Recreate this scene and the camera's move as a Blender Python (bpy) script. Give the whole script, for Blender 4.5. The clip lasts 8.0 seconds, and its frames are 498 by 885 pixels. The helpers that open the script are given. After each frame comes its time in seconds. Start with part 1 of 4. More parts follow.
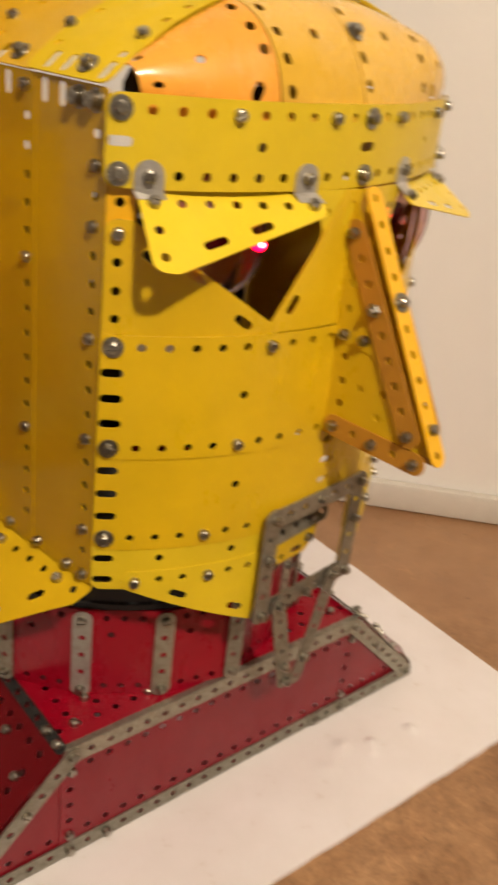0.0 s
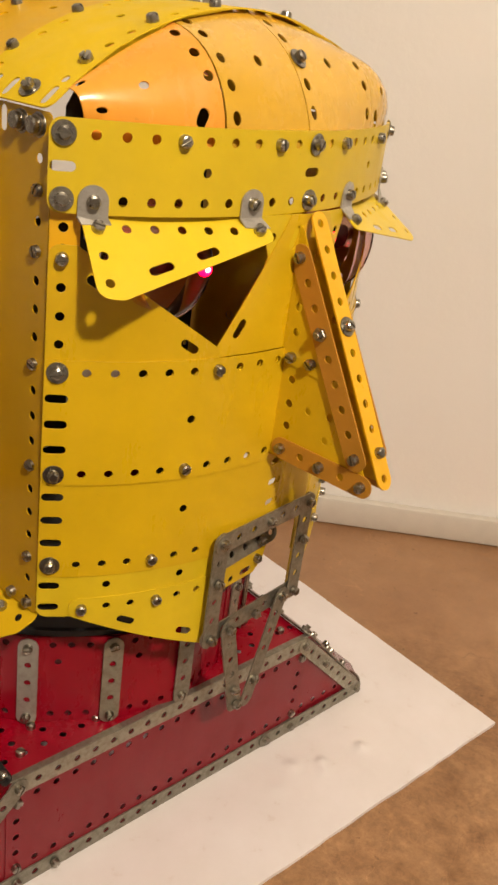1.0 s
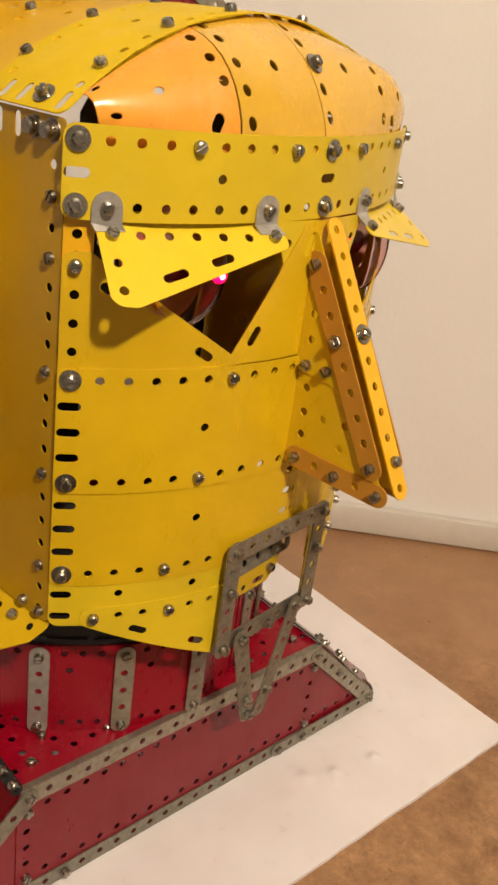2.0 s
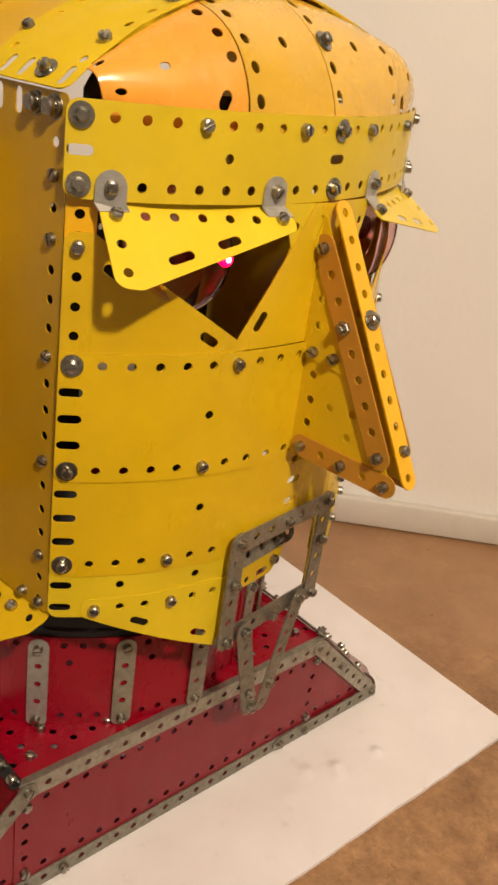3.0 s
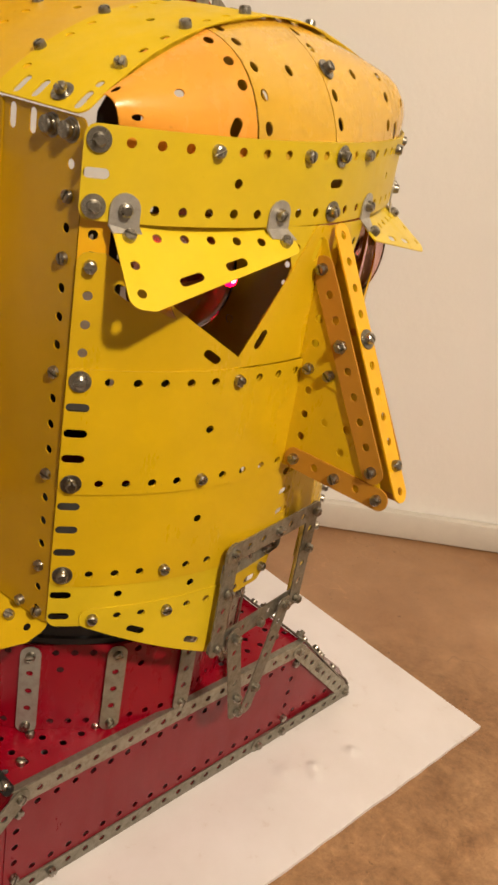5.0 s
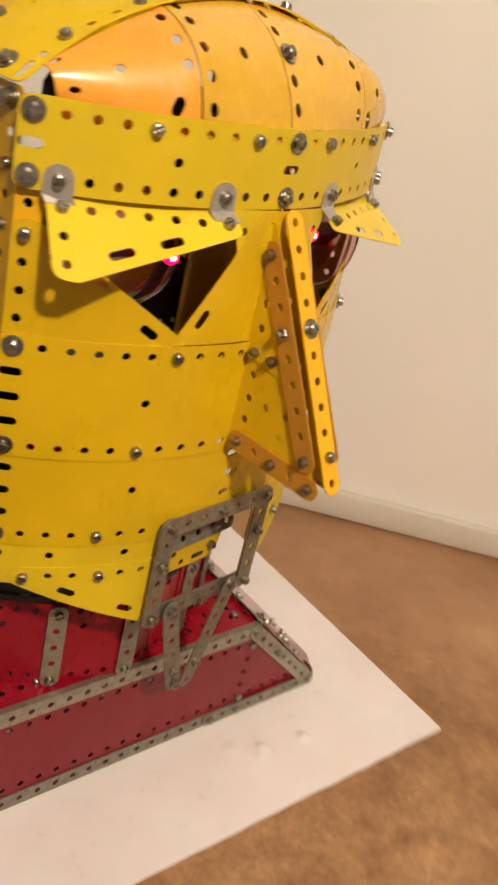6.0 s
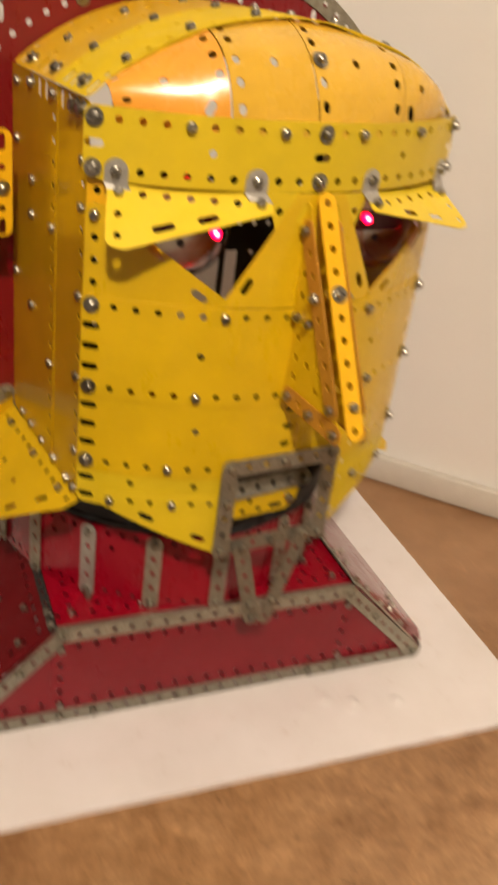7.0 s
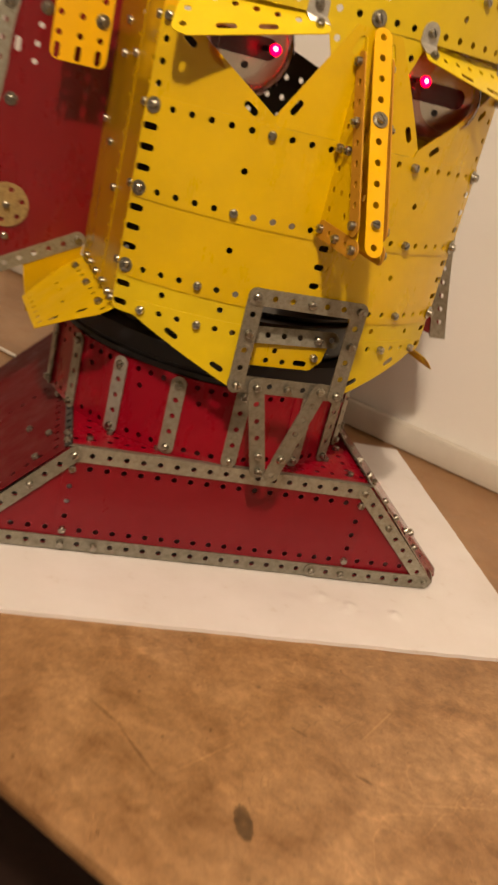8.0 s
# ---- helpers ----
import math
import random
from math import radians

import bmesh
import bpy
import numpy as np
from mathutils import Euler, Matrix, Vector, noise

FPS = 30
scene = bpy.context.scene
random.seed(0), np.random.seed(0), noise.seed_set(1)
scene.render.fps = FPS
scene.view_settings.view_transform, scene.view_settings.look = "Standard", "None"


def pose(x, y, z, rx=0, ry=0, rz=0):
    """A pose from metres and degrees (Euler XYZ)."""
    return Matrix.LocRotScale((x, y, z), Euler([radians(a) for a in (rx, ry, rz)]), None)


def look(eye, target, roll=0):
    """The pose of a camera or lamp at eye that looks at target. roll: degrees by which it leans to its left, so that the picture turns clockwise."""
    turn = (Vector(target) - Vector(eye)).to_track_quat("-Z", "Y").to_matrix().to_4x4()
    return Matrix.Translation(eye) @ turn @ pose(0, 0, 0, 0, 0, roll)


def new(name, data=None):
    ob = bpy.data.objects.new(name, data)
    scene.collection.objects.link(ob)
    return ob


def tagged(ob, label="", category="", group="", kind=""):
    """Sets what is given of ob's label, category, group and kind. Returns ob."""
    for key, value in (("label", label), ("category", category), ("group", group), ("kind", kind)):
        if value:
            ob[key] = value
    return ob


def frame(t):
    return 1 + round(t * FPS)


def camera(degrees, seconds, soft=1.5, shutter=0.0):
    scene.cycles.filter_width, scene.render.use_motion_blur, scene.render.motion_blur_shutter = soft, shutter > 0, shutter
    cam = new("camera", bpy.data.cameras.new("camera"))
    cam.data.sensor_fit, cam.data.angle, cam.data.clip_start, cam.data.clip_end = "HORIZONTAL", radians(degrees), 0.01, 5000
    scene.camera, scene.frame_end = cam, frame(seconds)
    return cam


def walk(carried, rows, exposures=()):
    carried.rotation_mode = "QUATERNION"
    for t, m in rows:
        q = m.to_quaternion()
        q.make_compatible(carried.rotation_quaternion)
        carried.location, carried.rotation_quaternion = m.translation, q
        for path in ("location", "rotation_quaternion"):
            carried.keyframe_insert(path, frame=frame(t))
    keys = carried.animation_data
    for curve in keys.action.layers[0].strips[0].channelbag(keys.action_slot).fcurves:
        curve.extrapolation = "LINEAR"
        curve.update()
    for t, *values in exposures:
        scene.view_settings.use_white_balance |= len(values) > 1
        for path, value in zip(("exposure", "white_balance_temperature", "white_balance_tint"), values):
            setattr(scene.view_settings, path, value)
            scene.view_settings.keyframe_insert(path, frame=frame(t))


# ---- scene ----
from mathutils.geometry import delaunay_2d_cdt

SHUTTER = 0.6
cam = camera(31.78, 8.0, soft=2.7, shutter=SHUTTER)
PATH = [
    (0.0, -0.3008, -0.3165, 0.4683, 63.92, -6.48, -38.98),
    (0.1, -0.3000, -0.3150, 0.4689, 64.00, -6.52, -37.65),
    (0.2, -0.2993, -0.3138, 0.4695, 64.45, -6.57, -37.70),
    (0.3, -0.2987, -0.3127, 0.4701, 64.25, -6.62, -38.25),
    (0.5, -0.2974, -0.3105, 0.4713, 64.22, -6.72, -39.51),
    (1.0, -0.2977, -0.3138, 0.4732, 65.07, -7.48, -42.16),
    (1.5, -0.2972, -0.3107, 0.4754, 65.24, -7.30, -41.47),
    (3.0, -0.2925, -0.3011, 0.4664, 64.79, -7.68, -41.47),
    (3.5, -0.2965, -0.2935, 0.4671, 64.29, -8.20, -41.05),
    (4.0, -0.2973, -0.2980, 0.4653, 65.18, -8.29, -41.54),
    (4.2, -0.2990, -0.2981, 0.4629, 65.25, -8.31, -41.96),
    (5.3, -0.3208, -0.2866, 0.4820, 64.83, -9.84, -44.74),
    (5.5, -0.3221, -0.2888, 0.4857, 64.72, -10.57, -43.87),
    (5.8, -0.3162, -0.2978, 0.4915, 62.09, -12.72, -43.63),
    (6.0, -0.2723, -0.3308, 0.4898, 62.40, -12.60, -38.19),
    (6.2, -0.2155, -0.3663, 0.4910, 62.32, -10.13, -29.72),
    (6.3, -0.2048, -0.3750, 0.4962, 62.35, -9.68, -27.17),
    (6.5, -0.1945, -0.4062, 0.5047, 63.70, -6.78, -22.57),
    (6.8, -0.2093, -0.4375, 0.5016, 64.37, -6.21, -20.71),
    (7.0, -0.2101, -0.4652, 0.5042, 61.64, -6.98, -21.16),
    (7.2, -0.2198, -0.5014, 0.5039, 61.48, -10.10, -20.71),
    (7.3, -0.2131, -0.5177, 0.5006, 61.23, -10.92, -19.22),
    (7.5, -0.1940, -0.5195, 0.4649, 60.81, -11.47, -16.46),
    (7.7, -0.1697, -0.5244, 0.4132, 62.02, -12.27, -13.18),
    (7.8, -0.1587, -0.5358, 0.3965, 63.09, -12.65, -11.79),
    (8.0, -0.1541, -0.5789, 0.3637, 66.69, -13.29, -10.15),
]
walk(cam, [(t, pose(x, y, z, rx, ry, rz)) for t, x, y, z, rx, ry, rz in PATH], [(0.0, 0.02, 6400, 10), (3.5, 0.02, 6500, 10), (7.0, 0.0, 6500, 10), (7.5, -0.05, 6800, 11), (8.0, -0.06, 7200, 12)])

# ---- light: one warm ceiling lamp in a closed pale room, behind the viewer, and a fill light ----
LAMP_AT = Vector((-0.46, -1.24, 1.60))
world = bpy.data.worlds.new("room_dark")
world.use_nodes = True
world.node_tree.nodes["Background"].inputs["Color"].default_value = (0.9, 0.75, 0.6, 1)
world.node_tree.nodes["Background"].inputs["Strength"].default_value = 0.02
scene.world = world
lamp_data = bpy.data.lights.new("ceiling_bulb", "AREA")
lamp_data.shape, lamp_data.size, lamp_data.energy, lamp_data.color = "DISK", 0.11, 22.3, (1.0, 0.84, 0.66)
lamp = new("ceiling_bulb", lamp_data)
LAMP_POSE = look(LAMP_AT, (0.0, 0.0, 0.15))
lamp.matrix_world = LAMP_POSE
# extra point light before the lamp's mouth, added only to lift the shadows
fill_data = bpy.data.lights.new("shadow_fill", "POINT")
fill_data.shadow_soft_size, fill_data.energy, fill_data.color = 0.05, 26.0, (1.0, 0.84, 0.66)
fill_light = new("shadow_fill", fill_data)
fill_light.matrix_world = LAMP_POSE @ Matrix.Translation((0, 0, -0.06))
scene.view_settings.exposure = 0.0

P = 0.0127          # the kit's hole pitch
R_FACE, HALF = 14.6, 0.685
Y_FACE = R_FACE * math.cos(HALF)
Z_TOP = 33.85       # height of the top hole row, in pitches
R_ROOF, Z_ROOF = 14.2, 23.85


# ---- materials ----
def material(name):
    m = bpy.data.materials.new(name)
    m.use_nodes = True
    nt = m.node_tree
    return m, nt, nt.nodes["Principled BSDF"]


def noise_node(nt, scale, detail=4.0, rough=0.6, stretch=None, coords="Object"):
    tc = nt.nodes.new("ShaderNodeTexCoord")
    src = tc.outputs[coords]
    if stretch:
        mp = nt.nodes.new("ShaderNodeMapping")
        mp.inputs["Scale"].default_value = stretch
        nt.links.new(src, mp.inputs["Vector"])
        src = mp.outputs["Vector"]
    n = nt.nodes.new("ShaderNodeTexNoise")
    n.inputs["Scale"].default_value, n.inputs["Detail"].default_value, n.inputs["Roughness"].default_value = scale, detail, rough
    nt.links.new(src, n.inputs["Vector"])
    return n


def ramp(nt, src, stops):
    r = nt.nodes.new("ShaderNodeValToRGB")
    while len(r.color_ramp.elements) < len(stops):
        r.color_ramp.elements.new(0.5)
    for e, (at, c) in zip(r.color_ramp.elements, stops):
        e.position, e.color = at, (*c, 1) if len(c) == 3 else c
    nt.links.new(src, r.inputs["Fac"])
    return r


def mix_rgb(nt, kind, a, b, fac):
    n = nt.nodes.new("ShaderNodeMix")
    n.data_type, n.blend_type = "RGBA", kind
    for sock, v in ((n.inputs[6], a), (n.inputs[7], b), (n.inputs[0], fac)):
        if hasattr(v, "is_linked"):
            nt.links.new(v, sock)
        else:
            sock.default_value = v
    return n.outputs[2]


def bump(nt, bsdf, src, strength, distance):
    b = nt.nodes.new("ShaderNodeBump")
    b.inputs["Strength"].default_value, b.inputs["Distance"].default_value = strength, distance
    nt.links.new(src, b.inputs["Height"])
    nt.links.new(b.outputs["Normal"], bsdf.inputs["Normal"])


def grey(v):
    return (v, v, v)


def enamel(name, color, rough=0.30, coat=0.25, spec=0.5):
    """Stove enamel on sheet steel: clouded tone, smears in the gloss, faint orange peel, small scratches."""
    m, nt, b = material(name)
    cloud = noise_node(nt, 22, 5)
    tone = ramp(nt, cloud.outputs["Fac"], [(0.3, grey(0.90)), (0.7, grey(1.04))])
    speck = noise_node(nt, 420, 3, 0.7)
    dots = ramp(nt, speck.outputs["Fac"], [(0.24, grey(0.72)), (0.33, grey(1.0))])
    c = mix_rgb(nt, "MULTIPLY", (*color, 1), tone.outputs["Color"], 1.0)
    c = mix_rgb(nt, "MULTIPLY", c, dots.outputs["Color"], 0.6)
    info = nt.nodes.new("ShaderNodeObjectInfo")
    own = ramp(nt, info.outputs["Random"], [(0.0, grey(0.93)), (1.0, grey(1.03))])
    nt.links.new(mix_rgb(nt, "MULTIPLY", c, own.outputs["Color"], 1.0), b.inputs["Base Color"])
    smear = noise_node(nt, 55, 6, 0.65, (1.0, 1.0, 0.35))
    gl = ramp(nt, smear.outputs["Fac"], [(0.3, grey(rough * 0.75)), (0.75, grey(min(1, rough * 1.5)))])
    nt.links.new(gl.outputs["Color"], b.inputs["Roughness"])
    b.inputs["Coat Weight"].default_value, b.inputs["Coat Roughness"].default_value = coat, 0.12
    b.inputs["Specular IOR Level"].default_value = spec
    peel = noise_node(nt, 160, 2)
    bump(nt, b, peel.outputs["Fac"], 0.05, 0.0006)
    return m


def plated(name, color, rough, tarnish=(0.16, 0.11, 0.06), metal=0.9):
    """Nickel or zinc plating with brown tarnish."""
    m, nt, b = material(name)
    n = noise_node(nt, 240, 6, 0.7)
    r = ramp(nt, n.outputs["Fac"], [(0.42, color), (0.75, tarnish)])
    info = nt.nodes.new("ShaderNodeObjectInfo")
    own = ramp(nt, info.outputs["Random"], [(0.0, grey(0.8)), (1.0, grey(1.12))])
    nt.links.new(mix_rgb(nt, "MULTIPLY", r.outputs["Color"], own.outputs["Color"], 1.0), b.inputs["Base Color"])
    b.inputs["Metallic"].default_value = metal
    g = ramp(nt, n.outputs["Fac"], [(0.3, grey(rough)), (0.75, grey(min(1, rough + 0.25)))])
    nt.links.new(g.outputs["Color"], b.inputs["Roughness"])
    fine = noise_node(nt, 500, 3)
    bump(nt, b, fine.outputs["Fac"], 0.12, 0.0004)
    return m


def plain(name, color, rough, metallic=0.0, low=0.85):
    m, nt, b = material(name)
    n = noise_node(nt, 60, 5)
    t = ramp(nt, n.outputs["Fac"], [(0.3, grey(low)), (0.7, grey(1.0 + (1.0 - low) * 0.5))])
    nt.links.new(mix_rgb(nt, "MULTIPLY", (*color, 1), t.outputs["Color"], 1.0), b.inputs["Base Color"])
    b.inputs["Roughness"].default_value, b.inputs["Metallic"].default_value = rough, metallic
    return m


YELLOW = enamel("yellow_enamel", (0.74, 0.47, 0.006))
LEMON = enamel("lemon_enamel", (0.76, 0.54, 0.012), 0.38, 0.1)
MATT_LEMON = enamel("matt_lemon_enamel", (0.76, 0.53, 0.012), 0.55, 0.0, 0.2)
BRIGHT = enamel("bright_yellow_enamel", (0.86, 0.62, 0.010), 0.36)
GOLDEN = enamel("golden_enamel", (0.78, 0.46, 0.006), 0.36, 0.1)
# the same yellow, darkened to hold the shade on side walls and infill
SHADED_YELLOW = enamel("shaded_yellow_enamel", (0.60, 0.345, 0.004), 0.18, 0.4)
ORANGE = enamel("orange_enamel", (0.90, 0.40, 0.045), 0.25, 0.3)
AMBER = enamel("amber_enamel", (0.74, 0.43, 0.035), 0.24, 0.4)
TAN = enamel("worn_orange_enamel", (0.55, 0.25, 0.02), 0.45, 0.05)
MATT_Y = enamel("matt_yellow_enamel", (0.74, 0.47, 0.006), 0.5, 0.0, 0.2)
STRIP_Y = enamel("chrome_yellow_enamel", (0.88, 0.47, 0.004), 0.35)
RED = enamel("red_enamel", (0.285, 0.002, 0.014), 0.27, 0.06, 0.35)
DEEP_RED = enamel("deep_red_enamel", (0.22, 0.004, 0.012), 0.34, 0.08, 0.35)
# left slope's red, darkened in its colour for the dark surroundings it mirrors
DARKENED_RED = enamel("darkened_red_enamel", (0.13, 0.003, 0.006), 0.5, 0.0, 0.15)
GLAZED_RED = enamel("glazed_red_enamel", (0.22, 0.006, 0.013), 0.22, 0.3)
CREST_RED = enamel("crest_red_enamel", (0.20, 0.004, 0.008), 0.28, 0.2)
STEEL = plated("dull_nickel", (0.40, 0.38, 0.315), 0.45, (0.27, 0.24, 0.18))
BRIGHT_STEEL = plated("bright_nickel", (0.50, 0.475, 0.43), 0.32, (0.38, 0.34, 0.28), 0.5)
BOLT = plated("zinc_bolt", (0.44, 0.42, 0.37), 0.20, (0.20, 0.17, 0.12), 1.0)
BRASS = plated("tarnished_brass", (0.56, 0.42, 0.20), 0.45, (0.36, 0.25, 0.11))
BLACK = plain("black_plastic", (0.009, 0.009, 0.012), 0.62)
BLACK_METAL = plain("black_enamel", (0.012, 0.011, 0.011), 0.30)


def glass(name, color, rough=0.02):
    m, nt, b = material(name)
    b.inputs["Base Color"].default_value = (*color, 1)
    b.inputs["Transmission Weight"].default_value, b.inputs["Roughness"].default_value, b.inputs["IOR"].default_value = 1.0, rough, 1.45
    return m


# pink tint puts the diodes' red light into otherwise colourless plastic
RED_LIT_PLASTIC = glass("red_lit_clear_plastic", (0.86, 0.55, 0.53))
LED, _nt, _b = material("red_diode")
_b.inputs["Base Color"].default_value = (0.6, 0.01, 0.03, 1)
_b.inputs["Emission Color"].default_value, _b.inputs["Emission Strength"].default_value = (1.0, 0.0, 0.015, 1), 16.0
LED_CORE, _nt, _b = material("red_diode_core")
_b.inputs["Emission Color"].default_value, _b.inputs["Emission Strength"].default_value = (1.0, 0.40, 0.55, 1), 6.0


def wall_paint():
    m, nt, b = material("wall_paint")
    n = noise_node(nt, 2.2, 5)
    c = ramp(nt, n.outputs["Fac"], [(0.3, (0.83, 0.80, 0.755)), (0.7, (0.87, 0.845, 0.81))])
    nt.links.new(c.outputs["Color"], b.inputs["Base Color"])
    b.inputs["Roughness"].default_value = 0.75
    f = noise_node(nt, 45, 6, 0.6)
    bump(nt, b, f.outputs["Fac"], 0.25, 0.003)
    return m


def table_top():
    """Brown worn sheet: broad warm clouds, dark stains, pale rubbed veins, hairline scratches and one dark ring mark."""
    m, nt, b = material("worn_brown_top")
    broad = noise_node(nt, 6.0, 5, 0.6)
    base = ramp(nt, broad.outputs["Fac"], [(0.30, (0.345, 0.178, 0.083)), (0.5, (0.405, 0.222, 0.109)), (0.70, (0.47, 0.272, 0.144))])
    stain = noise_node(nt, 62, 12, 0.78)
    stain.inputs["Distortion"].default_value = 0.25
    st = ramp(nt, stain.outputs["Fac"], [(0.34, (0.58, 0.54, 0.47)), (0.45, (0.76, 0.735, 0.68)), (0.55, (0.88, 0.87, 0.82)), (0.70, (1.06, 1.08, 1.05))])
    tco = nt.nodes.new("ShaderNodeTexCoord")
    sep = nt.nodes.new("ShaderNodeSeparateXYZ")
    nt.links.new(tco.outputs["Object"], sep.inputs["Vector"])
    edge = nt.nodes.new("ShaderNodeMath")
    edge.operation = "MULTIPLY_ADD"
    edge.inputs[1].default_value = 0.16
    nt.links.new(broad.outputs["Fac"], edge.inputs[0])
    nt.links.new(sep.outputs["Y"], edge.inputs[2])
    worn = ramp(nt, edge.outputs["Value"], [(0.22, grey(0.95)), (0.33, grey(0.25))])
    c = mix_rgb(nt, "MULTIPLY", base.outputs["Color"], st.outputs["Color"], worn.outputs["Color"])
    for size, warp, wide, depth, amount in ((17, 0.6, 0.006, 1.45, 0.5), (9, 0.4, 0.004, 1.5, 0.5), (13, 0.5, 0.003, 0.5, 0.5)):
        vein = noise_node(nt, size, 3, 0.5)
        vein.inputs["Distortion"].default_value = warp
        vr = ramp(nt, vein.outputs["Fac"], [(0.5 - wide, grey(1.0)), (0.5, grey(depth)), (0.5 + wide, grey(1.0))])
        patch = noise_node(nt, size * 0.6, 2, 0.5)
        pr = ramp(nt, patch.outputs["Fac"], [(0.48, grey(0.0)), (0.62, grey(amount))])
        c = mix_rgb(nt, "MULTIPLY", c, vr.outputs["Color"], pr.outputs["Color"])
    grain = noise_node(nt, 190, 6, 0.75)
    gr = ramp(nt, grain.outputs["Fac"], [(0.32, grey(0.80)), (0.68, grey(1.14))])
    c = mix_rgb(nt, "MULTIPLY", c, gr.outputs["Color"], worn.outputs["Color"])
    mott = noise_node(nt, 24, 12, 0.70)
    mott.inputs["Distortion"].default_value = 0.5
    mo = ramp(nt, mott.outputs["Fac"], [(0.36, (0.72, 0.66, 0.57)), (0.46, (0.91, 0.88, 0.82)), (0.55, (1.03, 1.03, 1.0)), (0.66, (1.24, 1.26, 1.24))])
    c = mix_rgb(nt, "MULTIPLY", c, mo.outputs["Color"], worn.outputs["Color"])
    dents = noise_node(nt, 150, 3, 0.5)
    dn = ramp(nt, dents.outputs["Fac"], [(0.25, (0.50, 0.48, 0.42)), (0.30, grey(1.0))])
    c = mix_rgb(nt, "MULTIPLY", c, dn.outputs["Color"], 0.7)

    def mark(c, at, turn, size, stops, wobble):
        """A mark with a ragged outline: an ellipse of the given half axes."""
        mp = nt.nodes.new("ShaderNodeMapping")
        mp.vector_type = "TEXTURE"
        mp.inputs["Location"].default_value, mp.inputs["Rotation"].default_value, mp.inputs["Scale"].default_value = (*at, 0.0), (0, 0, radians(turn)), (*size, 1.0)
        nt.links.new(tco.outputs["Object"], mp.inputs["Vector"])
        ln = nt.nodes.new("ShaderNodeVectorMath")
        ln.operation = "LENGTH"
        nt.links.new(mp.outputs["Vector"], ln.inputs[0])
        add = nt.nodes.new("ShaderNodeMath")
        add.operation = "MULTIPLY_ADD"
        add.inputs[1].default_value = wobble
        nt.links.new(grain.outputs["Fac"], add.inputs[0])
        nt.links.new(ln.outputs["Value"], add.inputs[2])
        dv = nt.nodes.new("ShaderNodeMath")
        dv.operation = "MULTIPLY"
        dv.inputs[1].default_value = 0.62
        nt.links.new(add.outputs["Value"], dv.inputs[0])
        mk = ramp(nt, dv.outputs["Value"], stops)
        return mix_rgb(nt, "MULTIPLY", c, mk.outputs["Color"], 0.9)

    c = mark(c, (0.167, -0.180), 45, (0.0048, 0.012), [(0.3, (0.44, 0.44, 0.39)), (0.75, (0.28, 0.29, 0.27)), (0.98, (0.5, 0.5, 0.46)), (1.0, grey(1.0))], 1.1)
    dark = [(0.45, (0.48, 0.44, 0.38)), (0.75, (0.66, 0.62, 0.56)), (0.95, grey(1.0))]
    pale = [(0.45, (1.32, 1.36, 1.38)), (0.75, (1.2, 1.24, 1.25)), (0.95, grey(1.0))]
    brown = [(0.3, (0.72, 0.66, 0.60)), (0.7, (0.86, 0.82, 0.78)), (1.0, grey(1.0))]
    # scratches, chips and stains: place, turn, half length, half width
    for x, y, turn, along, across, tone in (
            (0.060, -0.1755, -5, 0.018, 0.0010, dark), (0.092, -0.184, -18, 0.022, 0.0011, dark),
            (0.151, -0.0945, 4, 0.007, 0.0009, dark), (0.2006, -0.098, 8, 0.006, 0.0014, dark),
            (0.060, -0.1456, 0, 0.0013, 0.0013, dark), (0.050, -0.2394, 0, 0.0013, 0.0013, dark),
            (0.1234, -0.155, 77, 0.027, 0.0009, pale), (0.1218, -0.160, -4, 0.008, 0.0008, pale),
            (0.1836, -0.046, 88, 0.024, 0.0009, pale), (0.249, -0.075, 44, 0.030, 0.0008, pale), (0.145, -0.167, 10, 0.007, 0.004, pale),
            (0.126, -0.021, 26, 0.026, 0.012, brown), (0.2175, 0.013, 40, 0.022, 0.011, brown)):
        c = mark(c, (x, y), turn, (along, across), tone, 0.9)
    nt.links.new(c, b.inputs["Base Color"])
    rg = ramp(nt, stain.outputs["Fac"], [(0.3, grey(0.27)), (0.7, grey(0.42))])
    nt.links.new(rg.outputs["Color"], b.inputs["Roughness"])
    bump(nt, b, grain.outputs["Fac"], 0.15, 0.001)
    return m


def board_white():
    m, nt, b = material("white_board_face")
    n = noise_node(nt, 12, 5)
    c = ramp(nt, n.outputs["Fac"], [(0.3, (0.76, 0.715, 0.705)), (0.65, (0.83, 0.79, 0.795))])
    d = noise_node(nt, 48, 5, 0.7)
    dirt = ramp(nt, d.outputs["Fac"], [(0.27, (0.80, 0.72, 0.66)), (0.38, grey(1.0))])
    nt.links.new(mix_rgb(nt, "MULTIPLY", c.outputs["Color"], dirt.outputs["Color"], 0.5), b.inputs["Base Color"])
    b.inputs["Roughness"].default_value = 0.45
    f = noise_node(nt, 30, 4)
    bump(nt, b, f.outputs["Fac"], 0.12, 0.002)
    return m


WALL, TABLE, BOARD = wall_paint(), table_top(), board_white()
SKIRT = plain("skirting_paint", (0.64, 0.60, 0.53), 0.45, 0.0, 0.96)
FLOOR = plain("dark_floor", (0.06, 0.03, 0.022), 0.5)
CEIL = plain("ceiling_paint", (0.78, 0.74, 0.68), 0.8)
CABLE = plain("white_cable", (0.68, 0.62, 0.55), 0.45)


